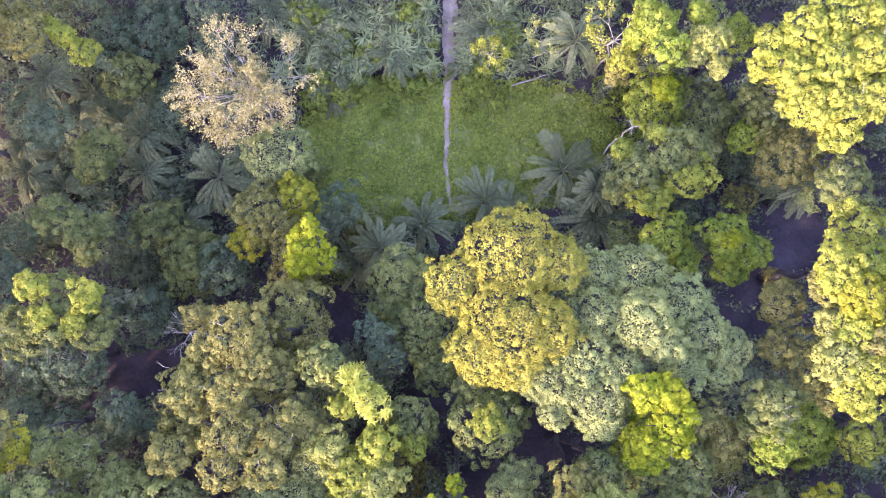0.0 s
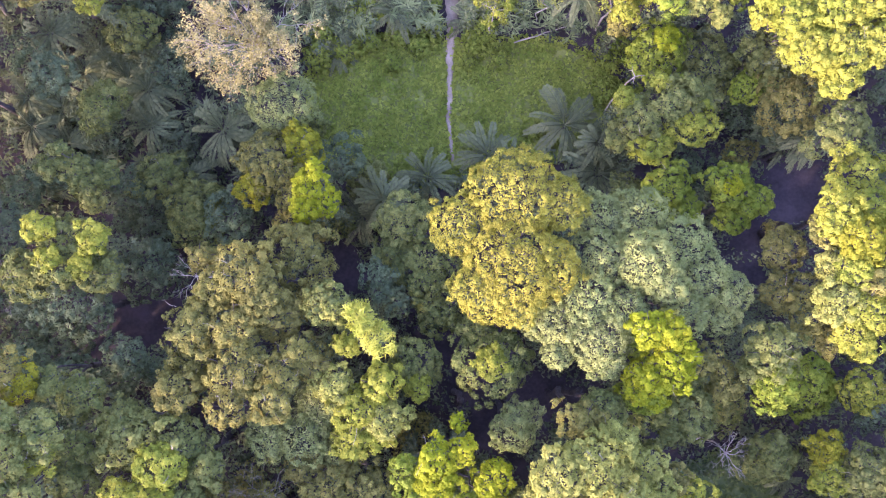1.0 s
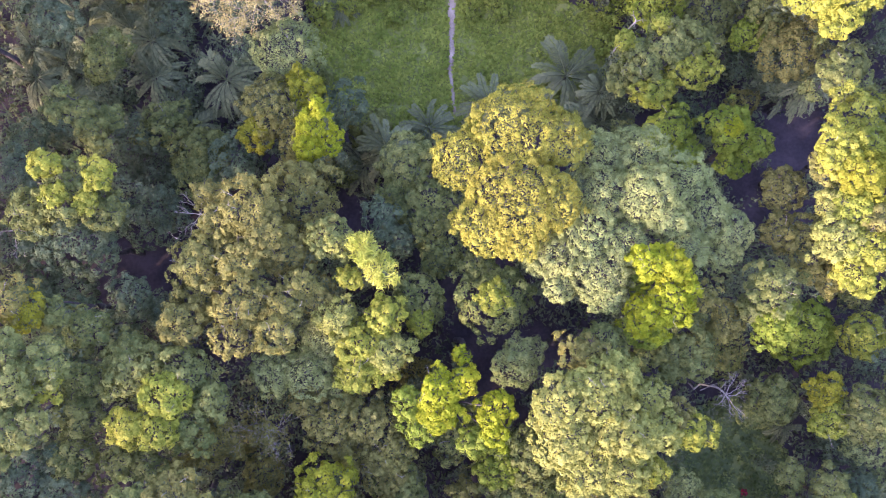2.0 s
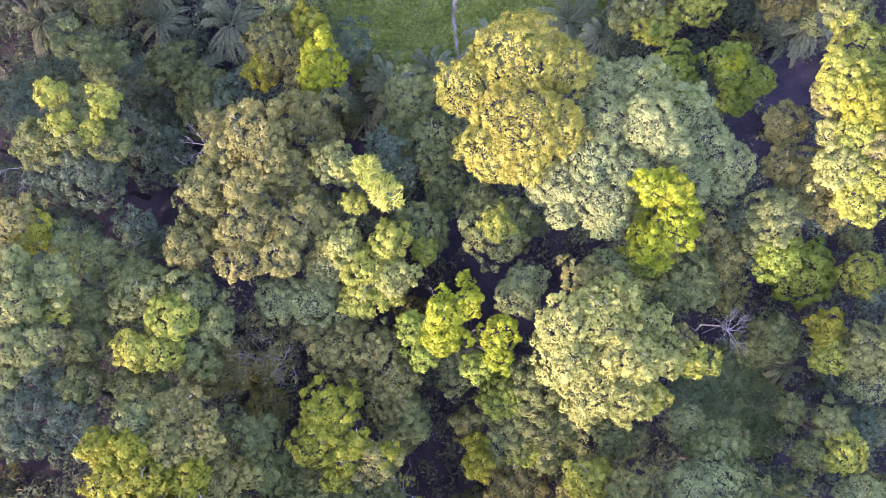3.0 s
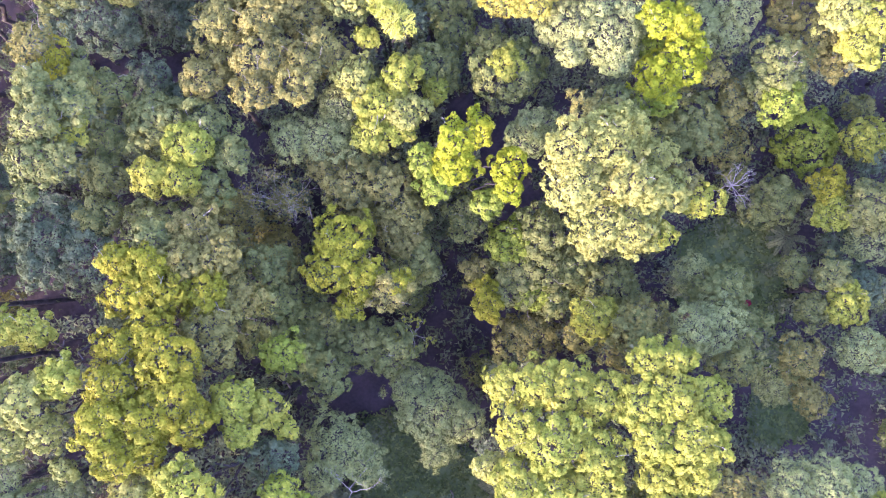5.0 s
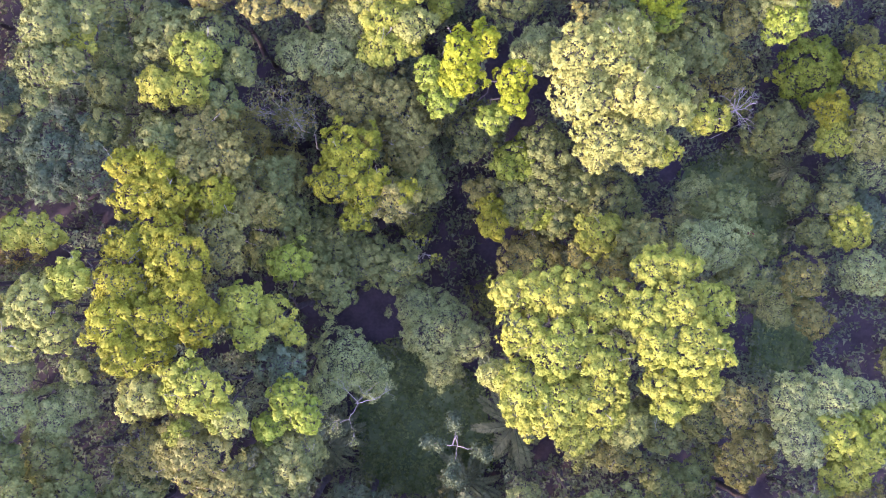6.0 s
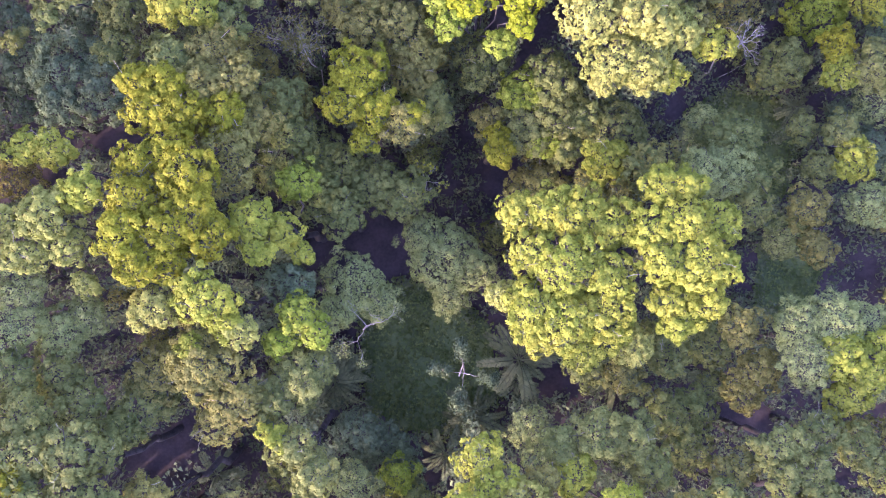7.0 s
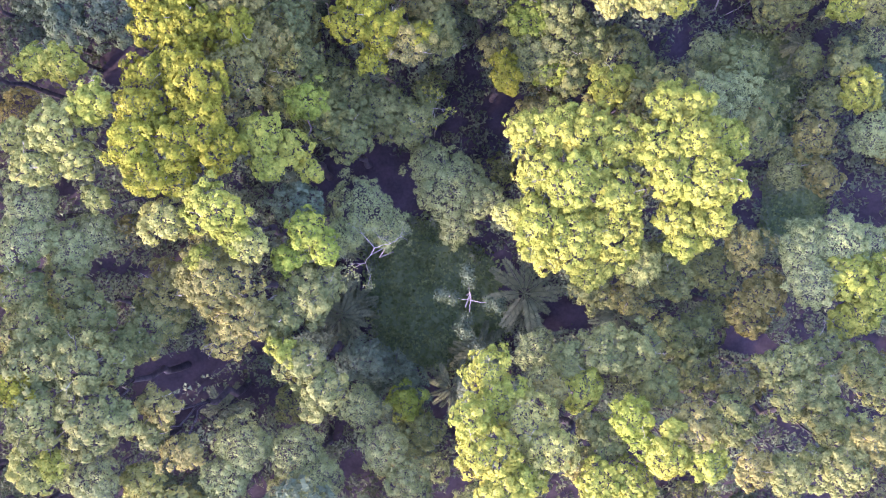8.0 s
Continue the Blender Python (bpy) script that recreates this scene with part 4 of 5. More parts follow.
tree(("green", -13.7, -55.4, 22.1, 2.0), ("light", -14.9, -54.5, 22.3, 1.2), ("green", -11.9, -57.5, 21.8, 1.9), ("green", -12.6, -59.1, 21.0, 1.4))
tree(("dark", -9.5, -56.6, 12.6, 2.5), ("dark", -7.1, -58.0, 10.0, 2.4))
tree(("dark", -6.5, -60.5, 9.6, 3.0), ("fresh", -6.0, -60.3, 11.9, 1.8), ("green", -4.6, -63.2, 10.6, 2.2))
tree(("silver", -9.7, -60.5, 14.0, 2.1))
tree(("silver", -7.5, -64.1, 15.0, 2.4), ("silver", -5.4, -67.1, 14.6, 2.4))
tree(("silver", -19.4, -63.5, 17.0, 2.7), ("silver", -20.6, -66.3, 17.0, 2.3))
tree(("silver", -15.2, -64.1, 16.0, 2.5), ("silver", -13.2, -66.5, 16.0, 2.3))
tree(("pale", -34.0, -64.2, 22.0, 2.2), ("light", -32.0, -63.5, 22.4, 1.2))
tree(("silver", -30.6, -65.7, 20.0, 2.4))
tree(("pale", -27.2, -66.1, 18.0, 1.8))
tree(("silver", -2.2, -40.5, 13.0, 3.4), ("silver", -4.3, -38.4, 12.5, 2.3), ("silver", 0.4, -41.4, 12.5, 2.2), ("silver", -1.6, -44.1, 11.8, 1.9))
tree(("light", 3.4, -37.0, 21.5, 1.7), ("light", 6.0, -36.6, 22.0, 1.9), ("light", 8.2, -37.0, 22.3, 2.3), ("light", 10.9, -37.8, 22.0, 2.1), ("light", 4.8, -40.0, 22.0, 2.1), ("light", 7.3, -40.9, 23.0, 3.0), ("light", 10.4, -41.8, 22.5, 2.3), ("light", 4.4, -44.0, 22.5, 2.3), ("light", 7.1, -45.3, 22.5, 2.6), ("light", 10.2, -44.4, 22.0, 2.5), ("light", 5.0, -46.6, 21.5, 1.7), ("light", 8.6, -47.8, 21.0, 1.7), ("pale", 2.4, -43.6, 20.0, 1.5), ("light", 10.9, -46.3, 21.0, 1.9), ("pale", 12.9, -47.3, 20.3, 1.9))
tree(("green", 9.8, -49.5, 17.6, 2.0), ("olive", 12.7, -49.8, 17.8, 1.8), ("green", 16.8, -48.3, 16.6, 2.2), ("green", 15.4, -46.5, 17.6, 1.7))
tree(("light", 14.2, -34.6, 22.2, 1.7), ("light", 16.4, -34.5, 22.2, 1.6), ("light", 13.7, -38.3, 22.7, 2.0), ("light", 16.2, -37.8, 23.2, 2.2), ("light", 19.0, -37.6, 22.4, 1.8), ("light", 14.5, -40.5, 23.2, 2.0), ("light", 17.0, -40.4, 23.5, 2.4), ("light", 19.0, -40.7, 22.5, 1.6), ("light", 15.5, -43.3, 21.5, 1.8), ("light", 18.3, -43.5, 21.0, 1.9), ("light", 16.3, -45.4, 20.7, 1.6))
tree(("olive", 15.2, -32.0, 17.6, 1.8), ("olive", 13.8, -33.6, 16.0, 2.1))
tree(("olive", 30.7, -35.0, 12.9, 2.1), ("olive", 31.6, -38.7, 12.6, 1.8))
tree(("silver", 29.6, -37.8, 11.0, 2.1))
tree(("silver", 37.7, -34.4, 10.9, 2.4))
tree(("green", 20.8, -47.2, 15.0, 2.3), ("olive", 22.4, -45.6, 18.0, 2.0))
tree(("silver", 27.8, -45.5, 18.0, 2.6), ("silver", 30.3, -45.0, 18.5, 2.6), ("silver", 27.7, -48.3, 19.0, 2.4), ("light", 30.3, -47.9, 19.2, 2.3), ("light", 32.8, -49.1, 18.5, 2.1), ("light", 31.4, -51.1, 18.0, 2.0), ("silver", 33.1, -45.4, 17.5, 2.2), ("light", 33.9, -46.9, 18.0, 2.0))
tree(("olive", 24.8, -49.4, 16.0, 2.2), ("olive", 23.6, -51.5, 15.6, 2.0), ("green", 21.7, -51.2, 14.0, 1.4))
tree(("silver", 5.3, -54.7, 16.8, 1.9), ("silver", 6.3, -57.0, 17.0, 1.8))
tree(("green", 7.2, -54.9, 21.9, 1.8), ("green", 9.8, -54.0, 22.4, 2.4), ("green", 12.6, -54.5, 21.9, 2.5), ("green", 14.1, -56.7, 21.0, 1.9), ("light", 8.1, -57.0, 22.0, 1.8))
tree(("green", 17.6, -53.5, 16.0, 2.4), ("green", 19.8, -53.0, 15.0, 1.9), ("green", 18.7, -56.5, 16.0, 2.2))
tree(("green", 9.0, -60.0, 22.0, 1.7), ("fresh", 11.5, -58.7, 24.2, 1.7), ("fresh", 12.2, -60.3, 24.0, 1.2), ("green", 10.1, -61.0, 23.0, 1.4))
tree(("light", 0.6, -55.6, 24.2, 1.8), ("light", 1.4, -57.7, 24.5, 2.2), ("light", -0.6, -58.6, 26.0, 1.7), ("pale", 3.6, -58.9, 24.5, 2.3), ("light", 0.6, -61.0, 26.0, 2.1), ("olive", 5.4, -57.4, 23.0, 1.6), ("pale", 5.2, -61.1, 25.0, 2.0), ("light", 3.2, -63.3, 25.0, 2.1), ("light", 1.5, -63.5, 25.5, 1.7))
tree(("olive", 15.8, -59.3, 25.0, 2.0), ("light", 14.0, -59.2, 25.0, 1.1), ("light", 13.7, -61.2, 25.5, 1.7), ("light", 16.6, -61.3, 25.0, 1.7))
tree(("olive", 21.2, -57.0, 20.0, 1.9), ("green", 20.5, -59.3, 20.8, 2.1), ("olive", 19.3, -60.7, 20.0, 1.3))
tree(("olive", 19.9, -62.0, 25.0, 1.6), ("green", 22.9, -62.6, 24.0, 1.8))
tree(("light", 9.1, -63.4, 24.0, 1.8), ("light", 11.7, -63.5, 24.0, 1.8), ("olive", 8.0, -62.8, 23.0, 1.4))
tree(("green", 24.8, -54.7, 21.0, 2.0), ("green", 24.7, -57.2, 21.3, 1.9), ("green", 23.5, -55.2, 20.5, 1.5))
tree(("green", 28.2, -53.9, 19.5, 1.9), ("green", 27.1, -57.2, 21.0, 1.9), ("green", 27.5, -59.0, 21.0, 1.7))
tree(("green", 32.4, -55.3, 18.0, 2.0), ("green", 33.9, -57.1, 18.0, 1.7))
tree(("green", 28.3, -59.7, 22.0, 2.0), ("olive", 29.2, -60.0, 24.0, 1.8), ("green", 27.5, -62.1, 24.0, 1.9))
tree(("green", 26.1, -62.7, 22.0, 1.8))
tree(("dark", -29.0, -3.3, 8.0, 3.1))
tree(("dark", -30.2, 1.9, 4.8, 3.0))
tree(("green", -24.8, 1.4, 8.2, 2.6))
tree(("fresh", 35.3, -13.5, 6.4, 3.4))
tree(("light", 39.9, -13.7, 8.0, 2.2))
tree(("green", 19.8, -14.7, 16.4, 2.9))
tree(("green", 12.1, -14.8, 19.8, 2.3))
tree(("green", -12.9, -35.7, 17.6, 2.2))
tree(("green", -11.8, -33.4, 16.8, 2.4))
tree(("green", -11.0, -37.0, 17.9, 2.2))
tree(("green", -8.6, -34.3, 16.2, 2.5))
tree(("green", -5.9, -34.9, 15.4, 2.4))
tree(("green", 0.6, -22.5, 14.1, 2.6))
tree(("green", 17.5, -15.5, 16.1, 2.9))
tree(("green", 13.5, -28.6, 13.5, 2.6))
tree(("olive", 6.3, -34.0, 12.4, 3.1))
tree(("dark", 38.5, -24.8, 6.1, 2.1))
tree(("silver", 5.3, -16.5, 17.5, 2.1))
tree(("olive", 10.5, -15.3, 20.8, 2.1))
tree(("bush", -28.7, 9.4, 3.5, 2.4))
tree(("green", -28.5, 5.6, 8.2, 2.6))
tree(("bush", 31.5, 11.9, 8.6, 2.5))
tree(("green", -34.4, 12.2, 9.2, 2.7))
tree(("green", -8.8, 6.7, 5.0, 2.4))
tree(("olive", -14.3, 1.3, 10.0, 2.5))
tree(("dark", -21.1, 1.6, 10.0, 2.8))
tree(("dark", -40.9, -0.0, 12.0, 2.7))
tree(("dark", -43.2, -6.4, 8.0, 2.6))
tree(("dark", -42.0, 3.8, 8.0, 2.3))
tree(("weed", -6.5, 19.6, 1.4, 1.1))
tree(("weed", -12.0, 21.0, 1.6, 1.9))
tree(("weed", -14.6, 19.9, 2.0, 1.9))
tree(("weed", 3.0, 22.9, 2.2, 2.1))
tree(("weed", 5.2, 20.2, 1.3, 1.1))
tree(("weed", 1.6, 19.9, 1.2, 0.9))
tree(("weed", -3.9, 21.8, 1.4, 1.4))
tree(("weed", -8.7, 21.8, 1.3, 1.0))
tree(("weed", 16.9, 21.1, 3.0, 2.1))
tree(("weed", 16.3, 16.9, 2.0, 1.5))
tree(("green", -15.1, 12.2, 2.5, 1.9))
tree(("weed", -2.4, 23.7, 1.6, 1.6))
tree(("weed", -6.0, 23.3, 1.6, 1.8))
tree(("weed", 1.9, 21.9, 1.5, 1.4))
tree(("weed", -9.6, 22.3, 1.5, 1.4))
tree(("weed", -14.4, 22.7, 2.0, 1.9))
tree(("weed", 5.9, 27.2, 2.5, 2.1))
tree(("weed", -4.9, 29.7, 2.0, 1.9))
tree(("weed", -12.7, 27.0, 2.0, 2.1))
tree(("weed", -9.6, 25.2, 2.0, 1.9))
tree(("weed", -15.6, 29.0, 3.0, 2.2))
tree(("weed", -2.5, 26.8, 1.6, 1.5))
tree(("weed", 2.7, 25.8, 2.0, 1.9))
tree(("fresh", 19.5, 4.8, 13.0, 2.4), ("fresh", 21.5, 3.0, 12.0, 1.7))
# the small lime lobe stands in for a yellow highlight on the green
tree(("fresh", 25.1, 5.0, 13.5, 2.5), ("fresh", 27.4, 3.5, 12.5, 1.9), ("fresh", 26.0, 2.2, 11.5, 1.8), ("lime", 24.6, 4.7, 14.4, 0.9))
tree(("dark", -33.9, -13.4, 12.0, 2.4))
tree(("lime", 19.7, 18.8, 12.2, 1.4))
tree(("dark", -38.2, -12.5, 12.0, 2.4))
# this and the next three bushes: added to keep low sun off the gap
tree(("dark", -38.7, -10.7, 4.6, 2.6))
tree(("dark", -40.5, -14.5, 5.0, 2.6))
tree(("dark", -33.3, -14.6, 5.0, 2.4))
tree(("dark", -42.7, -10.7, 5.0, 2.6))
tree(("dark", -38.2, -17.6, 8.0, 2.9))
tree(("green", -38.1, -23.5, 19.0, 1.2), ("dark", -38.7, -25.3, 17.0, 2.5))
tree(("dark", -40.4, -27.5, 14.0, 2.4))
tree(("dark", -40.9, -20.6, 15.0, 2.1))
tree(("dark", -43.5, -70.0, 7.5, 2.5), thin=0.6)
tree(("green", -45.9, -56.1, 4.9, 2.5), thin=0.6)
tree(("dark", -44.8, -37.2, 6.2, 2.3), thin=0.6)
tree(("olive", -45.2, -33.2, 7.0, 2.6), thin=0.6)
# fillers in the north-west are all dark: its shade is put into their colour
tree(("dark", -44.6, 18.7, 6.2, 1.9), thin=0.6)
tree(("dark", -42.1, 29.1, 5.5, 1.8), thin=0.6)
tree(("dark", -43.6, 34.3, 5.8, 2.0), thin=0.6)
tree(("dark", -39.2, 5.9, 7.2, 1.8), thin=0.6)
tree(("dark", -40.1, 32.5, 6.6, 2.2), thin=0.6)
tree(("olive", -34.2, -45.1, 6.5, 2.0), thin=0.6)
tree(("dark", -34.0, -3.8, 6.5, 2.1), thin=0.6)
tree(("dark", -35.2, 25.5, 5.9, 2.5), thin=0.6)
tree(("dark", -36.5, 28.6, 7.8, 1.8), thin=0.6)
tree(("dark", -36.8, 34.3, 3.8, 2.4), thin=0.6)
tree(("dark", -31.2, -71.3, 4.9, 2.4), thin=0.6)
tree(("olive", -30.1, -49.0, 7.0, 1.6), thin=0.6)
tree(("dark", -33.7, -32.8, 6.4, 2.3), thin=0.6)
tree(("dark", -33.7, 1.7, 4.0, 1.7), thin=0.6)
tree(("dark", -31.6, 4.0, 7.9, 2.1), thin=0.6)
tree(("dark", -30.8, 32.7, 7.8, 2.1), thin=0.6)
tree(("dark", -27.6, -70.7, 7.2, 2.0), thin=0.6)
tree(("dark", -29.3, 17.0, 5.5, 2.1), thin=0.6)
tree(("dark", -29.7, 20.3, 4.0, 2.1), thin=0.6)
tree(("dark", -29.9, 29.2, 5.9, 2.2), thin=0.6)
tree(("dark", -24.8, -71.2, 7.6, 1.8), thin=0.6)
tree(("dark", -24.4, 19.9, 4.9, 1.8), thin=0.6)
tree(("dark", -23.8, 24.4, 7.3, 1.8), thin=0.6)
tree(("dark", -24.6, 28.0, 8.4, 2.4), thin=0.6)
tree(("dark", -22.6, 33.5, 5.5, 1.7), thin=0.6)
tree(("silver", -18.7, -71.0, 3.7, 1.8), thin=0.6)
tree(("dark", -19.5, -57.8, 5.4, 1.6), thin=0.6)
tree(("green", -20.0, -54.7, 4.4, 2.0), thin=0.6)
tree(("dark", -18.7, -41.3, 7.0, 2.3), thin=0.6)
tree(("olive", -19.1, -24.7, 7.3, 2.3), thin=0.6)
tree(("dark", -21.3, 13.5, 7.3, 1.8), thin=0.6)
tree(("dark", -21.7, 17.3, 7.7, 2.5), thin=0.6)
tree(("dark", -15.6, -70.4, 7.0, 2.3), thin=0.6)
tree(("green", -16.7, -61.6, 6.7, 2.5), thin=0.6)
tree(("dark", -16.0, -21.1, 8.2, 1.7), thin=0.6)
tree(("olive", -14.8, -6.7, 5.0, 1.9), thin=0.6)
tree(("dark", -10.7, -61.3, 5.4, 2.6), thin=0.6)
tree(("silver", -12.5, -15.1, 6.4, 2.6), thin=0.6)
tree(("dark", -11.1, -8.5, 5.9, 2.3), thin=0.6)
tree(("green", -11.6, 2.2, 3.8, 2.1), thin=0.6)
tree(("dark", -9.8, -72.6, 5.2, 1.7), thin=0.6)
tree(("olive", -6.1, -67.9, 4.9, 2.4), thin=0.6)
tree(("dark", -4.4, -71.7, 4.0, 1.7), thin=0.6)
tree(("silver", -3.1, -67.4, 7.8, 1.7), thin=0.6)
tree(("dark", -4.8, -64.3, 8.2, 2.4), thin=0.6)
tree(("green", -4.5, -30.5, 8.1, 1.9), thin=0.6)
tree(("dark", -2.2, -23.1, 5.7, 2.5), thin=0.6)
tree(("olive", -3.7, -19.0, 4.9, 2.3), thin=0.6)
tree(("dark", -5.6, -3.2, 6.6, 2.5), thin=0.6)
tree(("silver", 0.9, -71.0, 7.1, 2.2), thin=0.6)
tree(("dark", -1.7, -7.6, 4.0, 2.0), thin=0.6)
tree(("green", 3.2, -37.7, 3.9, 2.1), thin=0.6)
tree(("dark", 6.4, -70.0, 8.0, 1.7), thin=0.6)
tree(("olive", 13.8, -71.1, 7.7, 2.3), thin=0.6)
tree(("dark", 10.9, 0.1, 8.0, 2.0), thin=0.6)
tree(("silver", 16.6, -58.8, 7.4, 2.5), thin=0.6)
tree(("dark", 17.8, -49.8, 7.6, 1.7), thin=0.6)
tree(("green", 17.1, 5.2, 7.9, 1.9), thin=0.6)
tree(("dark", 15.7, 29.1, 5.8, 1.9), thin=0.6)
tree(("olive", 17.8, 32.9, 5.0, 2.4), thin=0.6)
tree(("dark", 19.0, -71.3, 4.0, 1.8), thin=0.6)
tree(("silver", 18.3, -30.9, 4.4, 2.0), thin=0.6)
tree(("dark", 21.5, 30.7, 3.7, 2.1), thin=0.6)
tree(("green", 23.2, -70.6, 6.0, 2.1), thin=0.6)
tree(("dark", 24.7, -67.1, 8.2, 2.0), thin=0.6)
tree(("olive", 25.9, -14.5, 7.8, 2.6), thin=0.6)
tree(("dark", 25.1, 8.5, 4.2, 2.4), thin=0.6)
tree(("silver", 24.6, 33.5, 5.5, 1.9), thin=0.6)
tree(("dark", 28.7, -71.5, 3.7, 1.8), thin=0.6)
tree(("green", 28.5, -16.8, 3.5, 2.0), thin=0.6)
tree(("dark", 28.7, -7.7, 6.4, 2.1), thin=0.6)
tree(("olive", 29.4, 9.8, 5.4, 1.7), thin=0.6)
tree(("dark", 29.1, 13.8, 5.9, 1.9), thin=0.6)
tree(("silver", 27.1, 29.4, 4.5, 1.8), thin=0.6)
tree(("dark", 28.2, 32.7, 8.0, 1.7), thin=0.6)
tree(("green", 33.7, -72.0, 5.2, 1.7), thin=0.6)
tree(("dark", 30.6, -52.5, 5.7, 1.7), thin=0.6)
tree(("olive", 33.3, 1.2, 4.8, 1.7), thin=0.6)
tree(("dark", 31.8, 32.7, 8.1, 2.2), thin=0.6)
tree(("dark", 35.4, 30.6, 8.2, 1.7), thin=0.6)
tree(("green", 41.4, -70.5, 7.9, 1.8), thin=0.6)
tree(("dark", 40.3, -64.1, 8.0, 2.1), thin=0.6)
tree(("olive", 40.7, -57.1, 5.1, 2.1), thin=0.6)
tree(("dark", 40.8, -51.9, 6.9, 2.2), thin=0.6)
tree(("silver", 40.4, -23.8, 8.1, 2.6), thin=0.6)
tree(("dark", 41.5, -15.3, 7.0, 2.4), thin=0.6)
tree(("green", 40.8, -10.0, 5.2, 1.8), thin=0.6)
tree(("dark", 41.5, 35.0, 4.7, 1.8), thin=0.6)
tree(("olive", 45.4, -67.0, 6.0, 2.6), thin=0.6)
tree(("dark", 45.1, -57.0, 7.4, 2.2), thin=0.6)
tree(("silver", 45.7, -50.9, 3.7, 2.2), thin=0.6)
tree(("dark", 46.0, -46.5, 6.0, 2.1), thin=0.6)
tree(("green", 44.5, -42.5, 5.9, 2.5), thin=0.6)
tree(("dark", 45.5, -37.9, 7.1, 2.3), thin=0.6)
tree(("olive", 42.8, -35.0, 4.8, 1.8), thin=0.6)
tree(("dark", 45.8, -32.1, 7.6, 2.4), thin=0.6)
tree(("silver", 43.6, -28.9, 4.4, 2.2), thin=0.6)
tree(("dark", 44.8, -23.6, 6.5, 1.8), thin=0.6)
tree(("green", 44.6, -17.9, 7.4, 2.2), thin=0.6)
tree(("dark", 44.2, -6.2, 7.8, 2.2), thin=0.6)
tree(("olive", 42.6, 2.3, 6.7, 1.9), thin=0.6)
tree(("dark", 44.3, 7.2, 8.0, 2.6), thin=0.6)
tree(("silver", 45.0, 12.2, 7.1, 1.7), thin=0.6)
tree(("dark", 44.2, 16.4, 5.9, 1.9), thin=0.6)
tree(("green", 42.3, 20.7, 4.7, 1.8), thin=0.6)
tree(("dark", 42.2, 30.6, 5.6, 1.7), thin=0.6)
tree(("olive", 46.0, -71.8, 7.1, 2.4), thin=0.6)
tree(("dark", 48.7, -57.2, 6.6, 1.8), thin=0.6)
tree(("silver", 49.9, -50.2, 6.0, 2.4), thin=0.6)
tree(("dark", 48.8, -27.6, 6.7, 1.8), thin=0.6)
tree(("green", 47.9, -23.0, 3.6, 1.7), thin=0.6)
tree(("dark", 49.2, -13.1, 4.5, 1.8), thin=0.6)
tree(("olive", 46.6, -9.8, 4.4, 1.9), thin=0.6)
tree(("dark", 48.4, -2.2, 3.7, 2.2), thin=0.6)
tree(("silver", 49.3, 6.4, 5.2, 1.6), thin=0.6)
tree(("dark", 49.0, 14.3, 7.2, 2.3), thin=0.6)
tree(("green", 47.3, 17.9, 6.7, 1.8), thin=0.6)
tree(("dark", 49.5, 20.9, 6.2, 1.8), thin=0.6)
tree(("olive", 49.3, 24.9, 7.2, 2.4), thin=0.6)
tree(("dark", 48.1, 29.3, 5.8, 1.8), thin=0.6)
tree(("silver", 49.2, 34.7, 3.7, 1.6), thin=0.6)
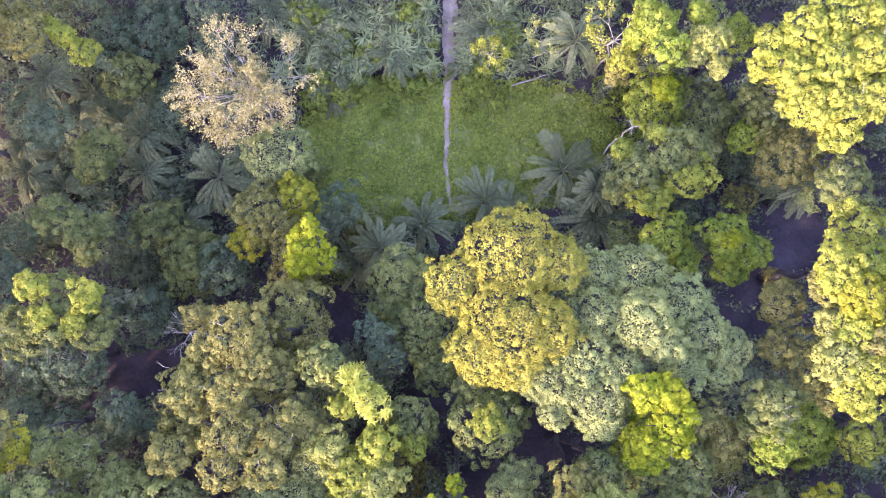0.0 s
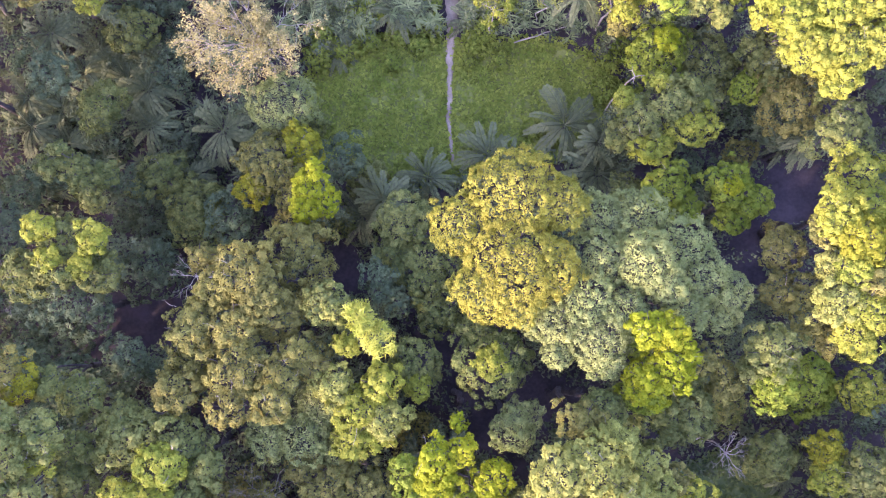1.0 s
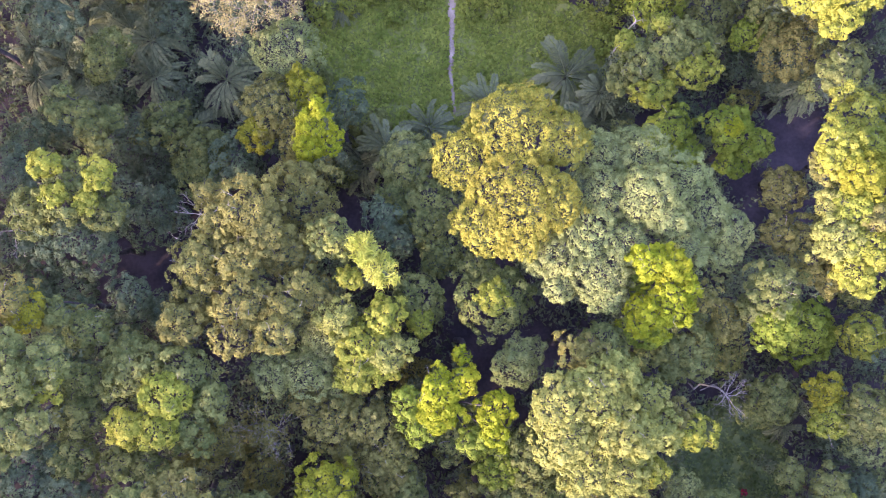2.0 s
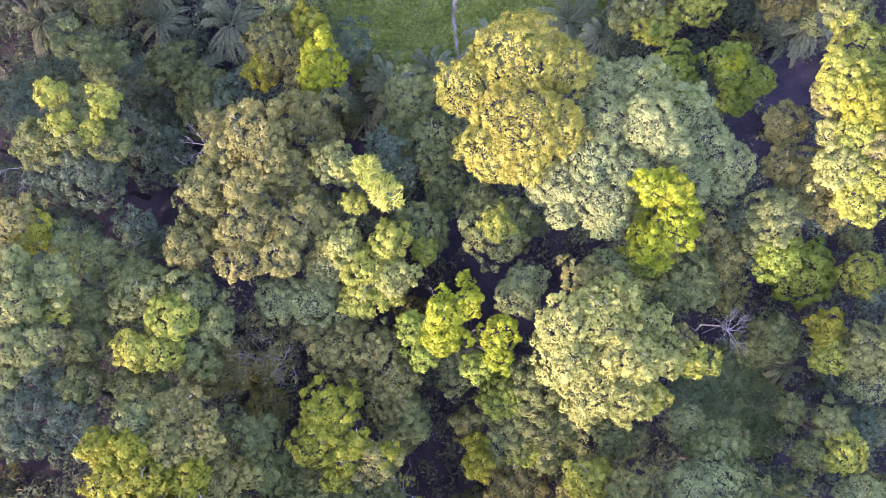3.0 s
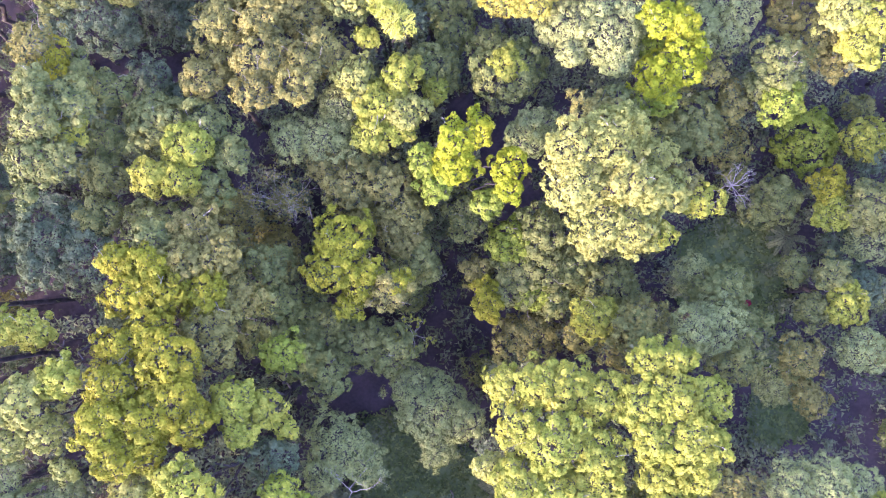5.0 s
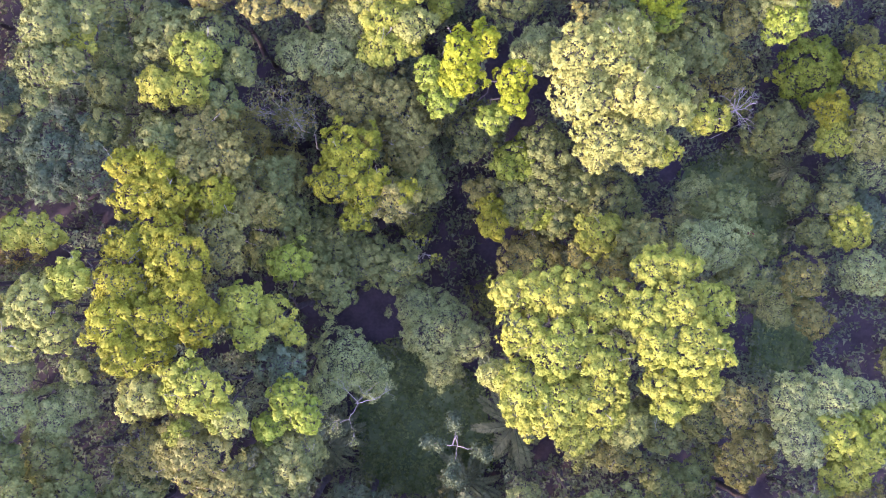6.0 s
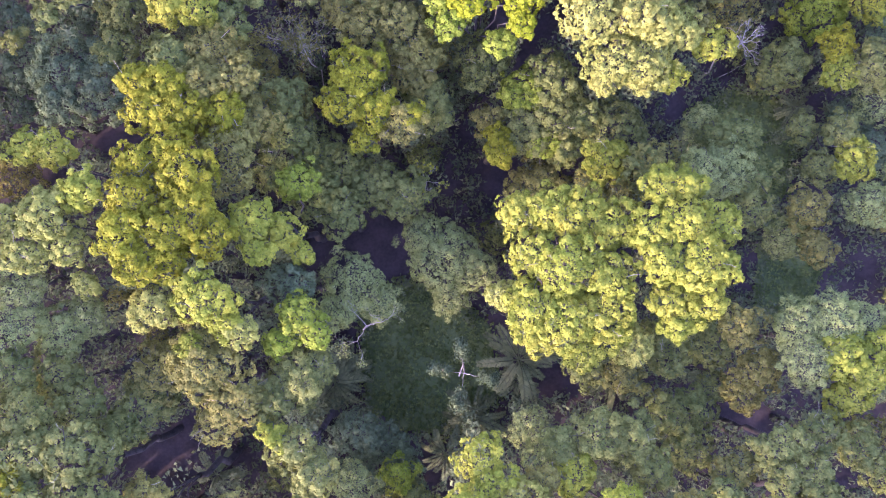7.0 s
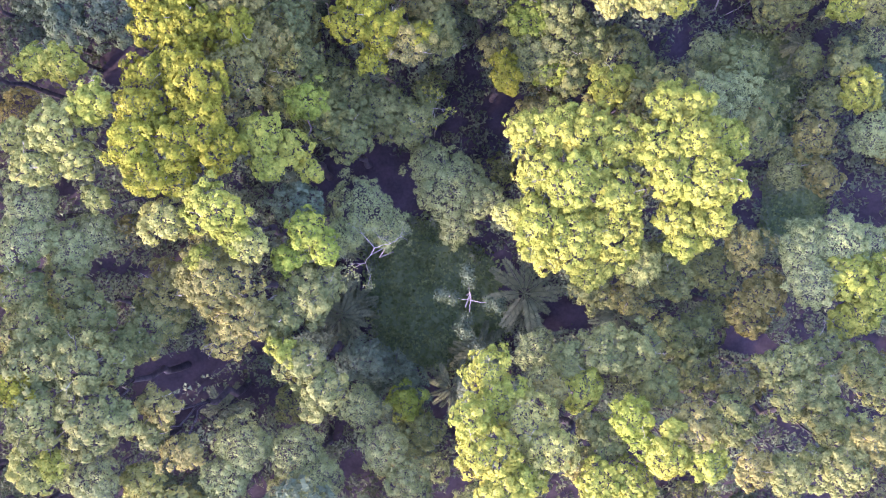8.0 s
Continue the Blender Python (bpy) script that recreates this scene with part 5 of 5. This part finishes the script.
# forest added beyond the plan and the view, as one mass; part of it only shades the plan
def surrounding_forest(spots, rng):
    """Added trees round about, out of view, joined: trunks, crowns and the leaves under them. spots: (style, x, y, top,
    radius).
    """
    styles = sorted({s[0] for s in spots})
    materials = [BARK, LEAVES["bush"]] + [LEAVES[s] for s in styles]
    pieces, slots = [], []
    for style, x, y, top, r in spots:
        v, f = tube(bend((x, y, -0.3), (x, y, top - 0.6 * r), rng, 0), np.linspace(0.3, 0.12, 6), 8)
        p, n, length, width = foliage(style, [(x, y, top, r)], rng, 0.11)
        length, width, count = 2.3 * length, 2.3 * width, 60
        a, far = rng.uniform(0, 2 * math.pi, count), r * np.sqrt(rng.random(count)) * 0.48
        low = np.stack([x + far * np.cos(a), y + far * np.sin(a), rng.uniform(0.12 * top, top - 0.8 * r, count)], 1)
        for (verts, faces), slot in (((v, np.concatenate([f[:, :3], f[:, [0, 2, 3]]])), 0),
                                     (leaf_blades(p, n, length, width, rng), 2 + styles.index(style)),
                                     (leaf_blades(low, unit(rng.normal(size=(count, 3)) + np.array([0, 0, 0.5])), 0.36, 0.26, rng), 1)):
            pieces.append((verts, faces))
            slots.append(np.full(len(faces), slot, np.int32))
    v, f = join(pieces)
    ob = mesh_object("surrounding_forest", v, f, materials[0])
    for material in materials[1:]:
        ob.data.materials.append(material)
    ob.data.polygons.foreach_set("material_index", np.concatenate(slots))
    tagged(ob, "dense green forest added out of view, its west and south trees to block the sun", "forest", kind="stuff")


rng = np.random.default_rng(77)
spots = []
kinds = ["green", "olive", "dark", "silver"]
# west: belts of tall trees, south: rows, both added to block the low sun; north and east: single rows
for k in range(30):
    y = -104 + 4.9 * k
    for x, top in ((-48, 20), (-54.5, 22), (-62, 23), (-70, 24)):
        if y < 40:
            spots.append((kinds[len(spots) % 4], x + rng.uniform(-2, 2), y + rng.uniform(-1.5, 1.5), top + rng.uniform(-2, 2.5), rng.uniform(3.4, 4.6)))
# extra row, raised to shade the western crowns; its tops are out of view
for k in range(11):
    y = -78 + 5.8 * k
    spots.append((kinds[k % 3], -41.5 + rng.uniform(-1, 1), y, (29.5 if y < -40 else 26.5) + rng.uniform(-1, 1), rng.uniform(3.4, 4.2)))
for k in range(20):
    x = -44 + 5.0 * k
    spots.append((kinds[k % 4], x, rng.uniform(-75, -70), rng.uniform(17, 22.5), rng.uniform(3.2, 4.4)))
    spots.append((kinds[(k + 1) % 4], x, rng.uniform(-90, -79), rng.uniform(18, 23), rng.uniform(3.4, 4.6)))
    spots.append((["green", "light", "olive", "dark"][k % 4], x, rng.uniform(39, 50), rng.uniform(13, 20), rng.uniform(3.2, 4.6)))
for k in range(24):
    spots.append((["green", "light", "olive", "dark"][k % 4], rng.uniform(52, 62), -80 + k * 5.2, rng.uniform(13, 20), rng.uniform(3.2, 4.6)))
surrounding_forest(spots, rng)
